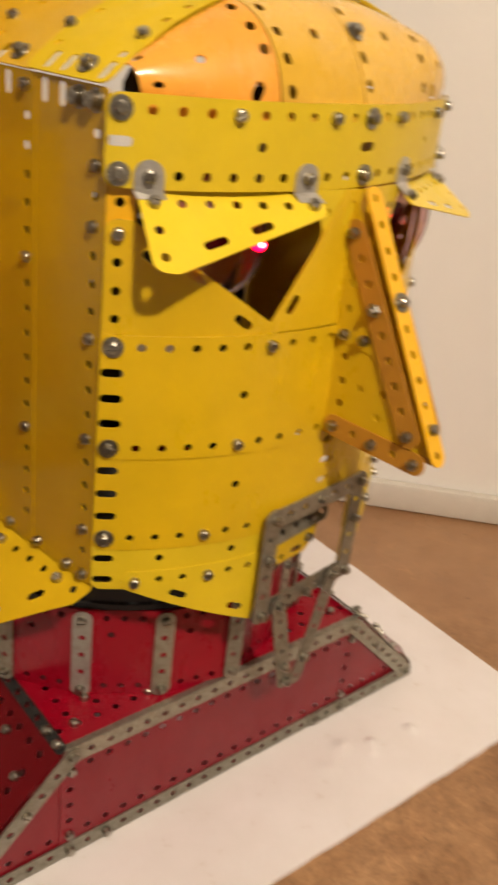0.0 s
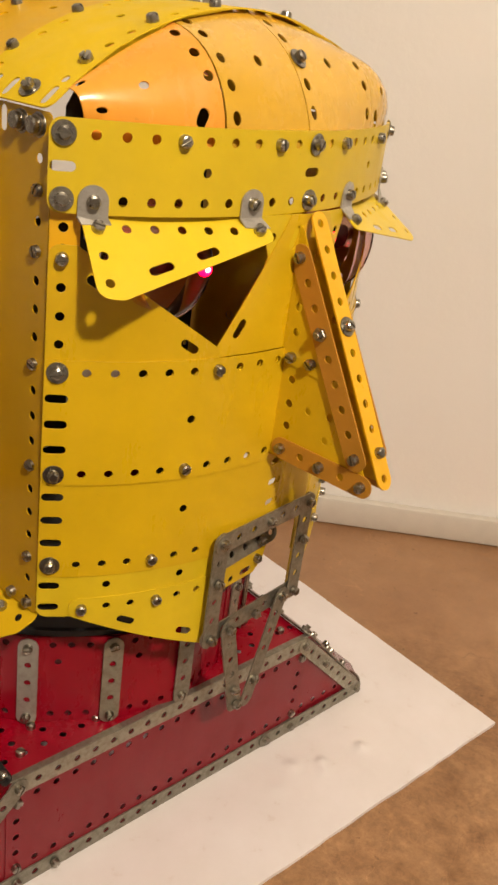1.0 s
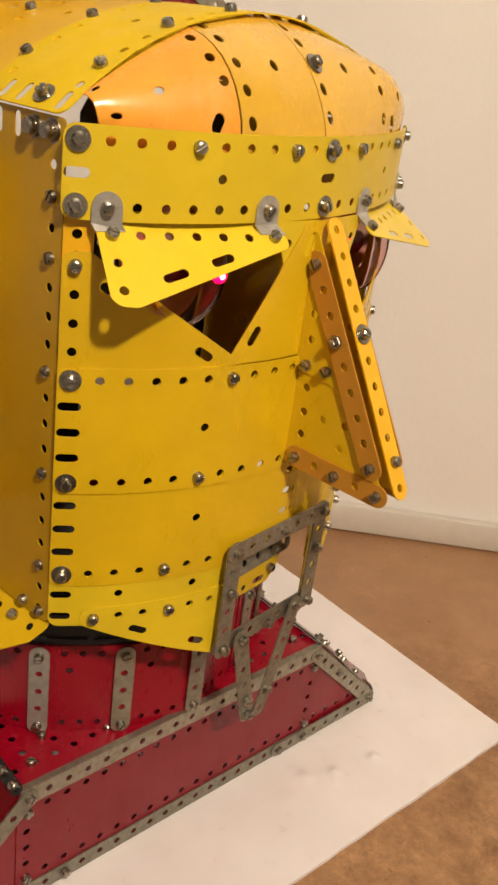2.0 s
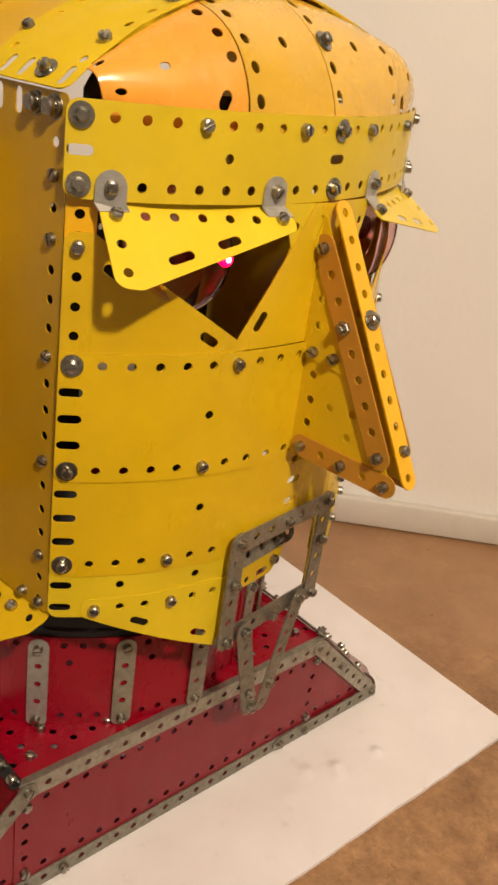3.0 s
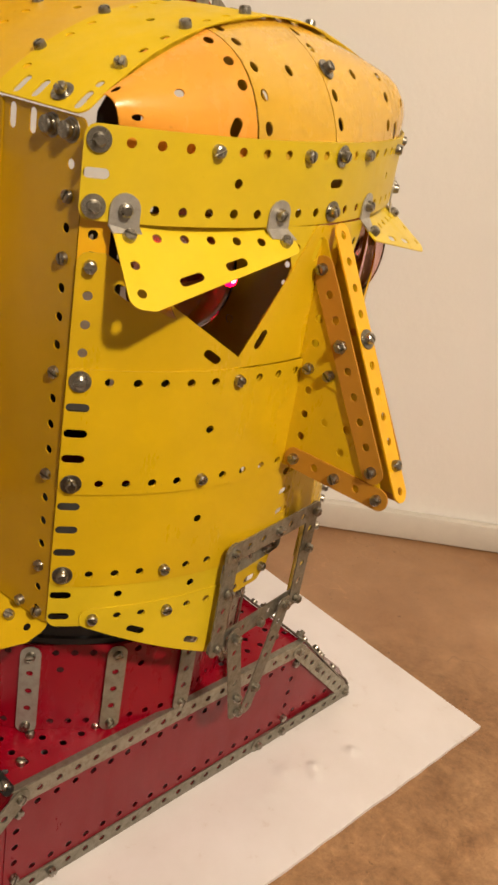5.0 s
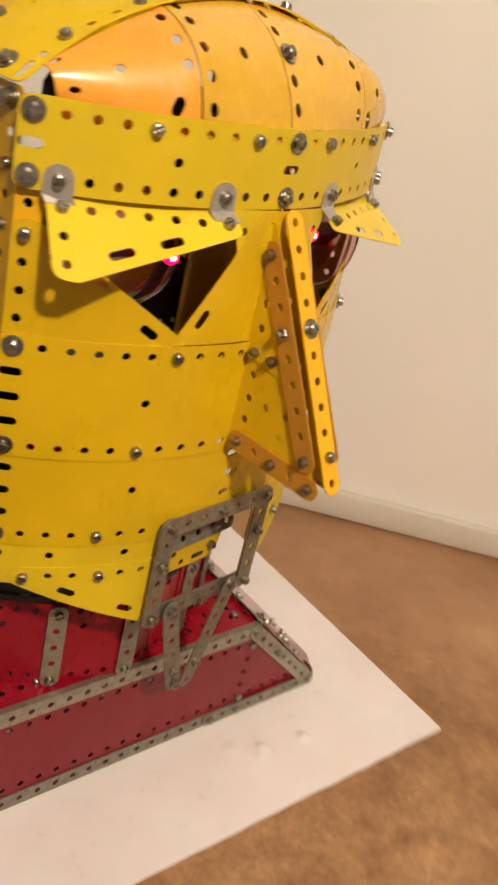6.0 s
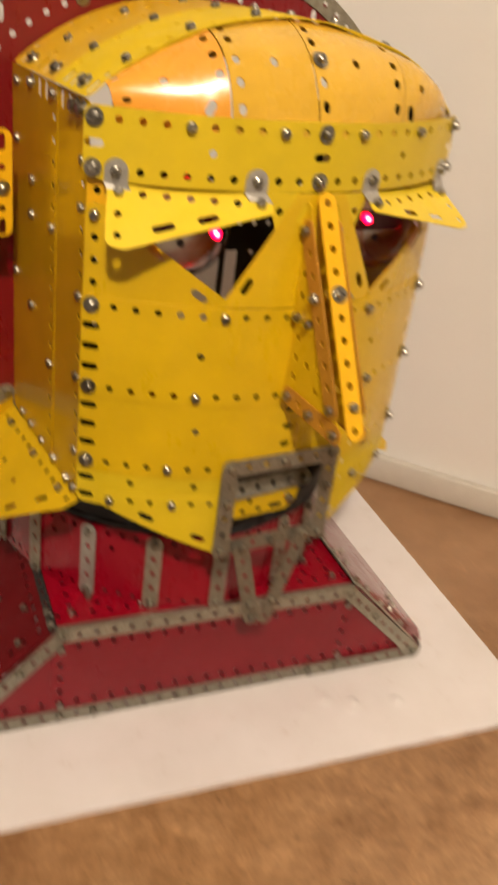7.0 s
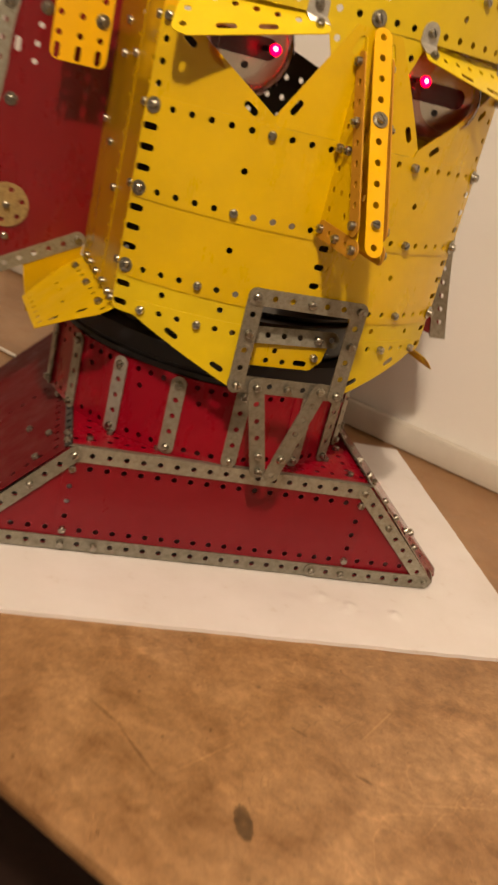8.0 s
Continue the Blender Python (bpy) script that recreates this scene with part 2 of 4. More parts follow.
# ---- mesh helpers ----
def finish(bm, name, mat, smooth=False):
    me = bpy.data.meshes.new(name)
    bmesh.ops.recalc_face_normals(bm, faces=bm.faces)
    bm.to_mesh(me)
    bm.free()
    if smooth:
        for p in me.polygons:
            p.use_smooth = True
        me.set_sharp_from_angle(angle=radians(35))
    me.materials.append(mat)
    return me


def part(name, bm, mat, parent, label="", smooth=False):
    ob = new(name, finish(bm, name, mat, smooth))
    ob.parent = parent
    return tagged(ob, label)


def thing(name, label, category, m=None, group=""):
    ob = new(name)
    ob.empty_display_size = 0.02
    if m is not None:
        ob.matrix_world = m
    return tagged(ob, label, category, group)


def structure(name, bm, mat, label, smooth=False):
    return tagged(new(name, finish(bm, name, mat, smooth)), label, "", "", "structure")


def box(bm, lo, hi, m=None, bevel=0.0):
    lo, hi = Vector(lo), Vector(hi)
    made = bmesh.ops.create_cube(bm, size=1.0)["verts"]
    t = Matrix.Translation((lo + hi) / 2) @ Matrix.Diagonal((*(hi - lo), 1))
    bmesh.ops.transform(bm, matrix=(m @ t) if m else t, verts=made)
    if bevel:
        edges = list({e for v in made for e in v.link_edges})
        bmesh.ops.bevel(bm, geom=edges, offset=bevel, segments=2, affect="EDGES", profile=0.5)


def lathe(bm, profile, seg=24, m=None):
    """Turned shape about z from (radius, height) pairs."""
    rings = []
    for r, z in profile:
        if r < 1e-7:
            rings.append([bm.verts.new((0, 0, z))])
        else:
            rings.append([bm.verts.new((r * math.cos(2 * math.pi * i / seg), r * math.sin(2 * math.pi * i / seg), z)) for i in range(seg)])
    for a, b in zip(rings, rings[1:]):
        for i in range(seg):
            q = [a[i % len(a)], a[(i + 1) % len(a)], b[(i + 1) % len(b)], b[i % len(b)]]
            q = list(dict.fromkeys(q))
            if len(q) > 2:
                bm.faces.new(q)
    if m:
        bmesh.ops.transform(bm, matrix=m, verts=[v for ring in rings for v in ring])


def rounded(poly, r, n=5):
    """Outline with its corners rounded."""
    out = []
    rs = r if isinstance(r, (list, tuple)) else [r] * len(poly)
    for i, (p, rad) in enumerate(zip(poly, rs)):
        a, p, b = Vector(poly[i - 1]), Vector(p), Vector(poly[(i + 1) % len(poly)])
        if rad <= 0:
            out.append(tuple(p))
            continue
        u, w = (a - p).normalized(), (b - p).normalized()
        ang = u.angle(w)
        d = min(rad / math.tan(ang / 2), 0.48 * (a - p).length, 0.48 * (b - p).length)
        rad = d * math.tan(ang / 2)
        c = p + (u + w).normalized() * (rad / math.sin(ang / 2))
        s, e = p + u * d - c, p + w * d - c
        sweep = s.angle_signed(e)
        for k in range(n + 1):
            t = -sweep * k / n
            out.append((c.x + s.x * math.cos(t) - s.y * math.sin(t), c.y + s.x * math.sin(t) + s.y * math.cos(t)))
    return out


def inside(p, poly):
    x, y = p
    hit = False
    j = len(poly) - 1
    for i in range(len(poly)):
        (x1, y1), (x2, y2) = poly[i], poly[j]
        if (y1 > y) != (y2 > y) and x < (x2 - x1) * (y - y1) / (y2 - y1) + x1:
            hit = not hit
        j = i
    return hit


def edge_gap(p, poly):
    best = 9e9
    for i in range(len(poly)):
        a, b = Vector(poly[i - 1]), Vector(poly[i])
        d = b - a
        t = max(0, min(1, (Vector(p) - a).dot(d) / max(d.length_squared, 1e-12)))
        best = min(best, (Vector(p) - a - d * t).length)
    return best


HOLE, SLOT = 0.165, 0.245


def hole_loop(h):
    """(u, v) a round hole; (u, v, degrees) a slot, with its half length if it differs."""
    if len(h) == 2:
        return [(h[0] + HOLE * math.cos(2 * math.pi * i / 14), h[1] + HOLE * math.sin(2 * math.pi * i / 14)) for i in range(14)]
    a, out = radians(h[2]), []
    for side in (1, -1):
        for i in range(7):
            t = -math.pi / 2 + math.pi * i / 6
            x, y = side * ((h[3] if len(h) > 3 else SLOT) + HOLE * math.cos(t)), side * HOLE * math.sin(t)
            out.append((h[0] + x * math.cos(a) - y * math.sin(a), h[1] + x * math.sin(a) + y * math.cos(a)))
    return out


def sheet_mesh(outline, holes, place, thick=0.045, step=1.0):
    """A pierced plate: outline and holes in (u, v) pitches, bent by place(u, v, w)."""
    fine = []
    for i, p in enumerate(outline):
        a, b = Vector(p), Vector(outline[(i + 1) % len(outline)])
        n = max(1, math.ceil((b - a).length / step))
        fine += [tuple(a.lerp(b, k / n)) for k in range(n)]
    outline = fine
    loops = [outline]
    for h in holes:
        lp = hole_loop(h)
        reach = HOLE if len(h) == 2 else HOLE + (h[3] if len(h) > 3 else SLOT)
        if inside(h[:2], outline) and edge_gap(h[:2], outline) > HOLE + 0.03 and all(inside(q, outline) for q in lp):
            if all((Vector(h[:2]) - Vector(o[1])).length > reach + 0.2 for o in loops[1:] if isinstance(o, tuple)):
                loops.append((lp, h[:2], reach))
    pts, edges = [], []
    for o in loops:
        lp = o[0] if isinstance(o, tuple) else o
        k = len(pts)
        pts += [Vector(q) for q in lp]
        edges += [(k + i, k + (i + 1) % len(lp)) for i in range(len(lp))]
    us, vs = [q[0] for q in outline], [q[1] for q in outline]
    u = min(us) + step / 2
    while u < max(us):
        v = min(vs) + step / 2
        while v < max(vs):
            q = (u, v)
            if inside(q, outline) and edge_gap(q, outline) > 0.15 and all((Vector(q) - Vector(o[1])).length > o[2] + 0.12 for o in loops[1:]):
                pts.append(Vector(q))
            v += step
        u += step
    v2, _e, f2, _a, _b, _c = delaunay_2d_cdt(pts, edges, [], 0, 1e-5)
    keep = []
    for f in f2:
        c = sum((v2[i] for i in f), Vector((0, 0))) / len(f)
        if inside(c, outline) and not any((c - Vector(o[1])).length < o[2] and inside(c, o[0]) for o in loops[1:]):
            keep.append(f)
    bm = bmesh.new()
    top = [bm.verts.new(place(q.x, q.y, 0)) for q in v2]
    low = [bm.verts.new(place(q.x, q.y, -thick)) for q in v2]
    count = {}
    for f in keep:
        bm.faces.new([top[i] for i in f])
        bm.faces.new([low[i] for i in reversed(f)])
        for a, b in zip(f, (*f[1:], f[0])):
            count.setdefault((min(a, b), max(a, b)), []).append((a, b))
    for e in count.values():
        if len(e) == 1:
            a, b = e[0]
            bm.faces.new((top[b], top[a], low[a], low[b]))
    loose = [v for v in bm.verts if not v.link_faces]
    bmesh.ops.delete(bm, geom=loose, context="VERTS")
    return bm


def sheet(name, outline, holes, place, mat, parent, label="", thick=0.045, step=1.0):
    return part(name, sheet_mesh(outline, holes, place, thick, step), mat, parent, label, True)


def flat(origin, u, v):
    """A plane placement from an origin and two axes, in pitches; w stands out along their cross product."""
    origin, u, v = Vector(origin), Vector(u).normalized(), Vector(v).normalized()
    n = u.cross(v).normalized()
    return lambda a, b, w: (origin + u * a + v * b + n * w) * P


def face_at(s, k, w=0.0):
    t = s / R_FACE
    return Vector(((R_FACE + w) * math.sin(t), Y_FACE - (R_FACE + w) * math.cos(t), Z_TOP - k)) * P


R_BAND, Y_BAND = 17.0, 13.97


def band_at(s, k, w=0.0):
    """The brow band bends less than the face and hangs a little askew."""
    t = s / R_BAND
    p = Vector(((R_BAND + w) * math.sin(t) - 0.2, Y_BAND - (R_BAND + w) * math.cos(t), Z_TOP + 0.13 + 0.016 * s - k))
    q = face_at(s, k, 0.16 + w) / P
    e = min(1.0, max(0.0, (abs(s) - 5.0) / 5.0))
    return Vector((*p.xy.lerp(q.xy, 0.5 * e * e * (3 - 2 * e)), p.z)) * P


def face_layer(w0, flip=1):
    return lambda s, k, w: face_at(flip * s, k, w0 + w)


def roof_at(a, y, w=0.0):
    t = a / R_ROOF
    return Vector(((R_ROOF + w) * math.sin(t), y, Z_ROOF + (R_ROOF + w) * math.cos(t))) * P


def roof_layer(w0):
    return lambda a, y, w: roof_at(a, y, w0 + w)


def bar(name, p0, p1, normal, mat, parent, skip=(), label="", thick=0.07, half=0.46, extra=0.46):
    """A perforated strip between two end holes, given in pitches."""
    p0, p1, normal = Vector(p0), Vector(p1), Vector(normal).normalized()
    u = (p1 - p0).normalized()
    length = (p1 - p0).length
    n = round(length)
    v = normal.cross(u).normalized()
    gap = length / max(n, 1)
    out = rounded([(-extra, -half), (length + extra, -half), (length + extra, half), (-extra, half)], half, 6)
    holes = [(i * gap, 0) for i in range(n + 1) if i not in skip]
    return sheet(name, out, holes, flat(p0, u, v), mat, parent, label, thick, 2.0)


# ---- bolts: slotted cheese heads, some on washers, and nuts ----
def bolt_mesh(washer):
    bm = bmesh.new()
    z0 = 0.0
    if washer:
        lathe(bm, [(0.0022, 0.0), (0.0048, 0.0), (0.0050, 0.0003), (0.0048, 0.0007), (0.0024, 0.0007)], 20)
        z0 = 0.0006
    lathe(bm, [(0.0028, z0 - 0.0004), (0.00285, z0 + 0.0014), (0.0027, z0 + 0.0019), (0.0, z0 + 0.0019)], 16)
    for side in (0, math.pi):
        low, high, topv = [], [], []
        for i in range(9):
            t = side + math.pi * (0.06 + 0.88 * i / 8)
            for lst, r, z in ((low, 0.00275, z0 + 0.0018), (high, 0.0026, z0 + 0.0027), (topv, 0.0019, z0 + 0.0032)):
                y = math.sin(t) * r
                y = max(abs(y), 0.00042) * (1 if y > 0 else -1)
                lst.append(bm.verts.new((math.cos(t) * r, y, z)))
        bm.faces.new(topv)
        for a, b in ((low, high), (high, topv)):
            for i in range(9):
                j = (i + 1) % 9
                bm.faces.new((a[i], a[j], b[j], b[i]))
    return finish(bm, "bolt_washer" if washer else "bolt", BOLT, True)


def nut_mesh():
    bm = bmesh.new()
    lathe(bm, [(0.0, 0.0), (0.0034, 0.0), (0.0036, 0.0004), (0.0036, 0.0019), (0.0033, 0.0023), (0.0019, 0.0023), (0.0019, 0.0042), (0.0016, 0.0045), (0.0, 0.0045)], 6)
    return finish(bm, "nut", BOLT, False)


def stud_mesh():
    """A bolt head standing on a stack of two washers."""
    bm = bmesh.new()
    lathe(bm, [(0.0, 0.0), (0.0050, 0.0), (0.0052, 0.0004), (0.0050, 0.0009), (0.0042, 0.0010), (0.0043, 0.0014), (0.0042, 0.0022), (0.0034, 0.0024), (0.0035, 0.0046), (0.0030, 0.0052), (0.0, 0.0052)], 20)
    return finish(bm, "stud", BOLT, True)


BOLT_ME, WASHER_ME, NUT_ME, STUD_ME = bolt_mesh(False), bolt_mesh(True), nut_mesh(), stud_mesh()
rng = random.Random(7)


def bolt(parent, at, normal, kind="bolt"):
    """at in metres in the parent thing's space."""
    me = {"bolt": BOLT_ME, "washer": WASHER_ME, "nut": NUT_ME, "stud": STUD_ME}[kind]
    ob = new("nut" if kind == "nut" else "bolt", me)
    n = Vector(normal).normalized()
    q = n.to_track_quat("Z", "Y").to_matrix().to_4x4()
    tilt = Euler((rng.uniform(-0.07, 0.07), rng.uniform(-0.07, 0.07), rng.uniform(0, 6.28))).to_matrix().to_4x4()
    ob.parent = parent
    ob.matrix_basis = Matrix.Translation(Vector(at)) @ q @ tilt
    return ob


def face_bolt(parent, s, k, w=0.05, kind="bolt"):
    t = s / R_FACE
    return bolt(parent, face_at(s, k, w), (math.sin(t), -math.cos(t), 0), kind)


# ---- the room ----
ALONG = Matrix.Rotation(radians(-45), 4, "Z")     # local x runs along the wall, local y into it
WALL_Y = 0.610 / math.sqrt(2)
ROOM_X, ROOM_Y, FLOOR_Z, CEIL_Z = 2.4, -3.0, -0.752, 1.72
for nm, lo, hi, mat, lab in (
        ("wall_north", (-ROOM_X, WALL_Y, FLOOR_Z), (ROOM_X, WALL_Y + 0.12, CEIL_Z), WALL, "pale cream painted wall behind the table"),
        ("wall_south", (-ROOM_X, ROOM_Y - 0.12, FLOOR_Z), (ROOM_X, ROOM_Y, CEIL_Z), WALL, "plain cream painted wall closing the room"),
        ("wall_east", (ROOM_X, ROOM_Y, FLOOR_Z), (ROOM_X + 0.12, WALL_Y, CEIL_Z), WALL, "plain cream painted wall closing the room"),
        ("wall_west", (-ROOM_X - 0.12, ROOM_Y, FLOOR_Z), (-ROOM_X, WALL_Y, CEIL_Z), WALL, "plain cream painted wall closing the room"),
        ("floor", (-ROOM_X, ROOM_Y, FLOOR_Z - 0.1), (ROOM_X, WALL_Y, FLOOR_Z), FLOOR, "dark brown floor below the table"),
        ("ceiling", (-ROOM_X, ROOM_Y, CEIL_Z), (ROOM_X, WALL_Y, CEIL_Z + 0.1), CEIL, "plain off-white ceiling")):
    bm = bmesh.new()
    box(bm, lo, hi, ALONG)
    structure(nm, bm, mat, lab)


def table():
    t = thing("table", "worn brown table top with mottled stains and scratches", "table", ALONG)
    bm = bmesh.new()
    box(bm, (-1.1, -0.362 / math.sqrt(2), -0.016), (1.1, WALL_Y - 0.004, -0.004), None, 0.004)
    part("tabletop", bm, TABLE, t, "", True)
    for x in (-1.04, 1.04):
        for y in (-0.20, 0.34):
            bm = bmesh.new()
            box(bm, (x - 0.03, y - 0.03, FLOOR_Z), (x + 0.03, y + 0.03, -0.016), None, 0.004)
            part("leg", bm, TABLE, t)
    bm = bmesh.new()
    box(bm, (-1.1, WALL_Y - 0.013, -0.0035), (1.1, WALL_Y - 0.0005, 0.0285), None, 0.0035)
    structure("trim", bm, SKIRT, "off-white painted trim strip along the wall", True).matrix_world = ALONG
    return t


table()


def board():
    """Thin white board, a little wavy, with a few raised bumps."""
    lumps = ((0.154, -0.036, 0.0020, 0.007), (0.117, -0.030, 0.0018, 0.007), (0.095, -0.021, 0.0012, 0.010), (0.112, -0.037, 0.0010, 0.006), (0.07, -0.03, 0.0007, 0.012))
    bm = bmesh.new()
    nx, ny = 240, 170
    x0, x1, y0, y1 = -0.275, 0.267, -0.1930, 0.1965
    def top(x, y):
        wx, wy = x + 0.002, y + 0.1135
        z = -0.0006 + 0.0003 * noise.noise((x * 14, y * 14, 3.0)) - 0.0003
        for bx, by, h, q in lumps:
            z += 1.6 * h * math.exp(-((wx - bx) ** 2 + (wy - by) ** 2) / (0.36 * q * q))
        return z
    grid = []
    for i in range(nx + 1):
        col = []
        for k in range(ny + 1):
            x, y = x0 + (x1 - x0) * i / nx, y0 + (y1 - y0) * k / ny
            edge = 0.0006 * noise.noise((x * 60, y * 60, 9.0))
            if k in (0, ny):
                y += edge
            if i in (0, nx):
                x += edge
            col.append((bm.verts.new((x, y, top(x, y))), bm.verts.new((x, y, -0.004))))
        grid.append(col)
    for i in range(nx):
        for k in range(ny):
            a, b, c, d = grid[i][k], grid[i + 1][k], grid[i + 1][k + 1], grid[i][k + 1]
            bm.faces.new((a[0], b[0], c[0], d[0]))
            if i in (0, nx - 1) or k in (0, ny - 1):
                bm.faces.new((a[1], d[1], c[1], b[1]))
    for i in range(nx):
        for k in (0, ny):
            a, b = grid[i][k], grid[i + 1][k]
            bm.faces.new((a[0], a[1], b[1], b[0]))
    for k in range(ny):
        for i in (0, nx):
            a, b = grid[i][k], grid[i][k + 1]
            bm.faces.new((a[0], a[1], b[1], b[0]))
    ob = tagged(new("white_board", finish(bm, "white_board", BOARD, True)), "white smudged board lying on the table under the plinth", "board")
    ob.matrix_world = pose(0.002, 0.1135, 0, 0, 0, -1.2)


board()


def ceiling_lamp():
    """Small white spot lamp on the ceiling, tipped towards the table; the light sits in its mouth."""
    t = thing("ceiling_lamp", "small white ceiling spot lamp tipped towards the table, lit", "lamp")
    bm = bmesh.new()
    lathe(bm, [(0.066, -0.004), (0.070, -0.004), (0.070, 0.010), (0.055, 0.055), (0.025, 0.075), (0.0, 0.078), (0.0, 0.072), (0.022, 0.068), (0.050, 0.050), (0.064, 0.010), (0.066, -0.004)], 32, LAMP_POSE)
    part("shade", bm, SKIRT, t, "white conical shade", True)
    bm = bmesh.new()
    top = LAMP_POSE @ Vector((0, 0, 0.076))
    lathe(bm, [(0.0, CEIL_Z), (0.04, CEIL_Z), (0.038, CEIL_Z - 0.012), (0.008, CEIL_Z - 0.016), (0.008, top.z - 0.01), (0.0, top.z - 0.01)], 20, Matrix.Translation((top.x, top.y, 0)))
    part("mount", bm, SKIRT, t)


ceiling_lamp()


# ---- the plinth and neck ----
def drawn_in(deg):
    """How far, in metres, the neck stays inside its circle on one side."""
    return float(np.interp(deg, (0, 15, 34, 55, 90, 140, 180), (0.0, 0.010, 0.014, 0.028, 0.033, 0.02, 0.0)))


def plinth():
    t = thing("display_plinth", "dark red enamelled metal plinth with perforated nickel edging strips", "plinth", Matrix.Translation((0, 0.0055, 0)))
    z_hi, deep = 6.45, 24.0
    front = flat((0, 0, 0), (1, 0, 0), (0, 0, 1))
    # front: a middle plate and two corner plates
    mid = [(-9.5, 0.1), (9.5, 0.1), (9.5, 6.8), (-9.5, 6.8)]
    rows = [(x, z) for x in range(-9, 10) for z in (0.48, 1.4, 5.55, 6.45)] + [(x, z) for x in (-9, 9) for z in (2.3, 3.3, 4.3)]
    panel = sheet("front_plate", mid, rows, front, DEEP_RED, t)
    for sgn in (-1, 1):
        tri = [(sgn * 9.4, 0.1), (sgn * 9.4, 6.7), (sgn * 9.6, 6.5), (sgn * 15.3, 0.5), (sgn * 15.3, 0.1)]
        if sgn < 0:
            tri.reverse()
        hs = [(sgn * x, 1.4) for x in range(10, 14)] + [(sgn * x, 0.48) for x in range(10, 15)] + [(sgn * (9 + 0.75 * i), 6.45 - 0.746 * i) for i in range(1, 7)] + [(sgn * 10.6, 4.9, sgn * -45)]
        back = flat((0, 0.06, 0), (1, 0, 0), (0, 0, 1))
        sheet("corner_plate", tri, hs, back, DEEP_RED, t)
    trim = lambda nm, a, b, skip=(): bar(nm, (a[0], -0.09, a[1]), (b[0], -0.09, b[1]), (0, -1, 0), STEEL, t, skip, "perforated dull nickel edging strip")
    low = trim("edging_strip", (-15, 0.48), (9, 0.48), (2, 6, 8, 22, 24))
    bar("edging_strip", (7, -0.17, 0.48), (15, -0.17, 0.48), (0, -1, 0), STEEL, t, (0, 2, 8))
    high = trim("edging_strip", (-9, z_hi), (9, z_hi), (0, 18))
    for sgn in (-1, 1):
        sl = bar("edging_strip", (sgn * 9, -0.16, z_hi), (sgn * 15, -0.16, 0.48), (0, -1, 0), STEEL, t, (0, 3, 8))
        for f in (0.0, 0.375, 1.0):
            bolt(sl, (sgn * (9 + 6 * f) * P, -0.17 * P, (z_hi - 5.97 * f) * P), (0, -1, 0))
    for x in (-13, -9, -7, 7, 9):
        bolt(low, (x * P, -0.18 * P, 0.48 * P), (0, -1, 0))
    for x in (-9, 9):
        for z in (1.4, 5.5):
            bolt(panel, (x * P, -0.02 * P, z * P), (0, -1, 0))
    # flange of the front girder, top plate, sloping sides, back
    bm = bmesh.new()
    box(bm, (-9.4 * P, -0.0012, 6.92 * P), (9.4 * P, 0.0032, 6.98 * P), None, 0.0002)
    part("girder_flange", bm, STEEL, t)
    topo = [(-9.3, 0.15), (9.3, 0.15), (9.3, deep), (-9.3, deep)]
    holes = [(x, y) for x in range(-9, 10) for y in (1.2,)] + [(x, y) for x in (-8.2, -6.6, 6.6, 8.2) for y in range(2, 12)]
    holes += [(-6.0, 3.0, 20), (-5.0, 2.1)]
    top = sheet("top_plate", topo, holes, flat((0, 0, 6.88), (1, 0, 0), (0, 1, 0)), RED, t)
    for x, y in ((-8.2, 1.2), (-7.0, 2.4), (-4.2, 1.2), (8.2, 1.2), (7.0, 3.0), (8.3, 5.0), (6.4, 5.5)):
        bolt(top, (x * P, y * P, 6.89 * P), (0, 0, 1))
    for sgn in (-1, 1):
        foot = 8.6 if sgn < 0 else 9.8
        side = [(0, 0), (-sgn * deep, 0), (-sgn * deep, foot), (0, foot)]
        if sgn > 0:
            side.reverse()
        hs = [(-sgn * y, v) for y in range(1, 23) for v in (0.9, 7.6)] + [(-sgn * y, v) for y in (1.1, 11.5) for v in (2, 3, 4, 5, 6)]
        slope = flat((-9.4, 0, 6.85), (0, 1, 0), (-1, 0, -1))
        def bowed(a, b, w):
            """One side is a flat slope with a slight belly; the other springs outwards behind its front edge."""
            if sgn < 0:
                return slope(a, b, w + 0.06 * math.sin(math.pi * min(1, max(0, b / 8.6))))
            k = min(1.0, max(0.0, -a / 1.7))
            k = k * k * (3 - 2 * k)
            f = b / 9.8
            return Vector((9.42 + f * (6.05 + 1.2 * k) + 0.7 * w, -a, 6.88 - 6.45 * f + 0.7 * w)) * P
        sp = sheet("side_plate", side, hs, bowed, DARKENED_RED if sgn < 0 else GLAZED_RED, t, "dark red sloping side plate")
        nrm = Vector((-1, 0, 1) if sgn < 0 else (6.4, 0, 6.6)).normalized()
        for y, v in ((1.2, 2.3), (1.0, 5.2), (2.2, 6.3), (6.0, 3.0), (4.0, 7.6), (9.0, 0.9), (3.4, 1.4)):
            bolt(sp, bowed(-sgn * y, v, 0.02), nrm)
        e0, e1 = (sgn * 9.45, 0.4, 6.95), (sgn * 9.45, 23.4, 6.95)
        mat = BLACK_METAL if sgn < 0 else STEEL
        gd = bar("edge_girder", e0, e1, nrm, mat, t, (), "black enamelled perforated edge girder" if sgn < 0 else "perforated nickel edge girder", 0.07, 0.28 if sgn < 0 else 0.46)
        for y in ((0.4, 1.4) if sgn < 0 else (0.4, 3.4, 5.4, 8.4, 13.4)):
            bolt(gd, (e0[0] * P, y * P, 7.0 * P), nrm, "nut" if sgn > 0 else "bolt")
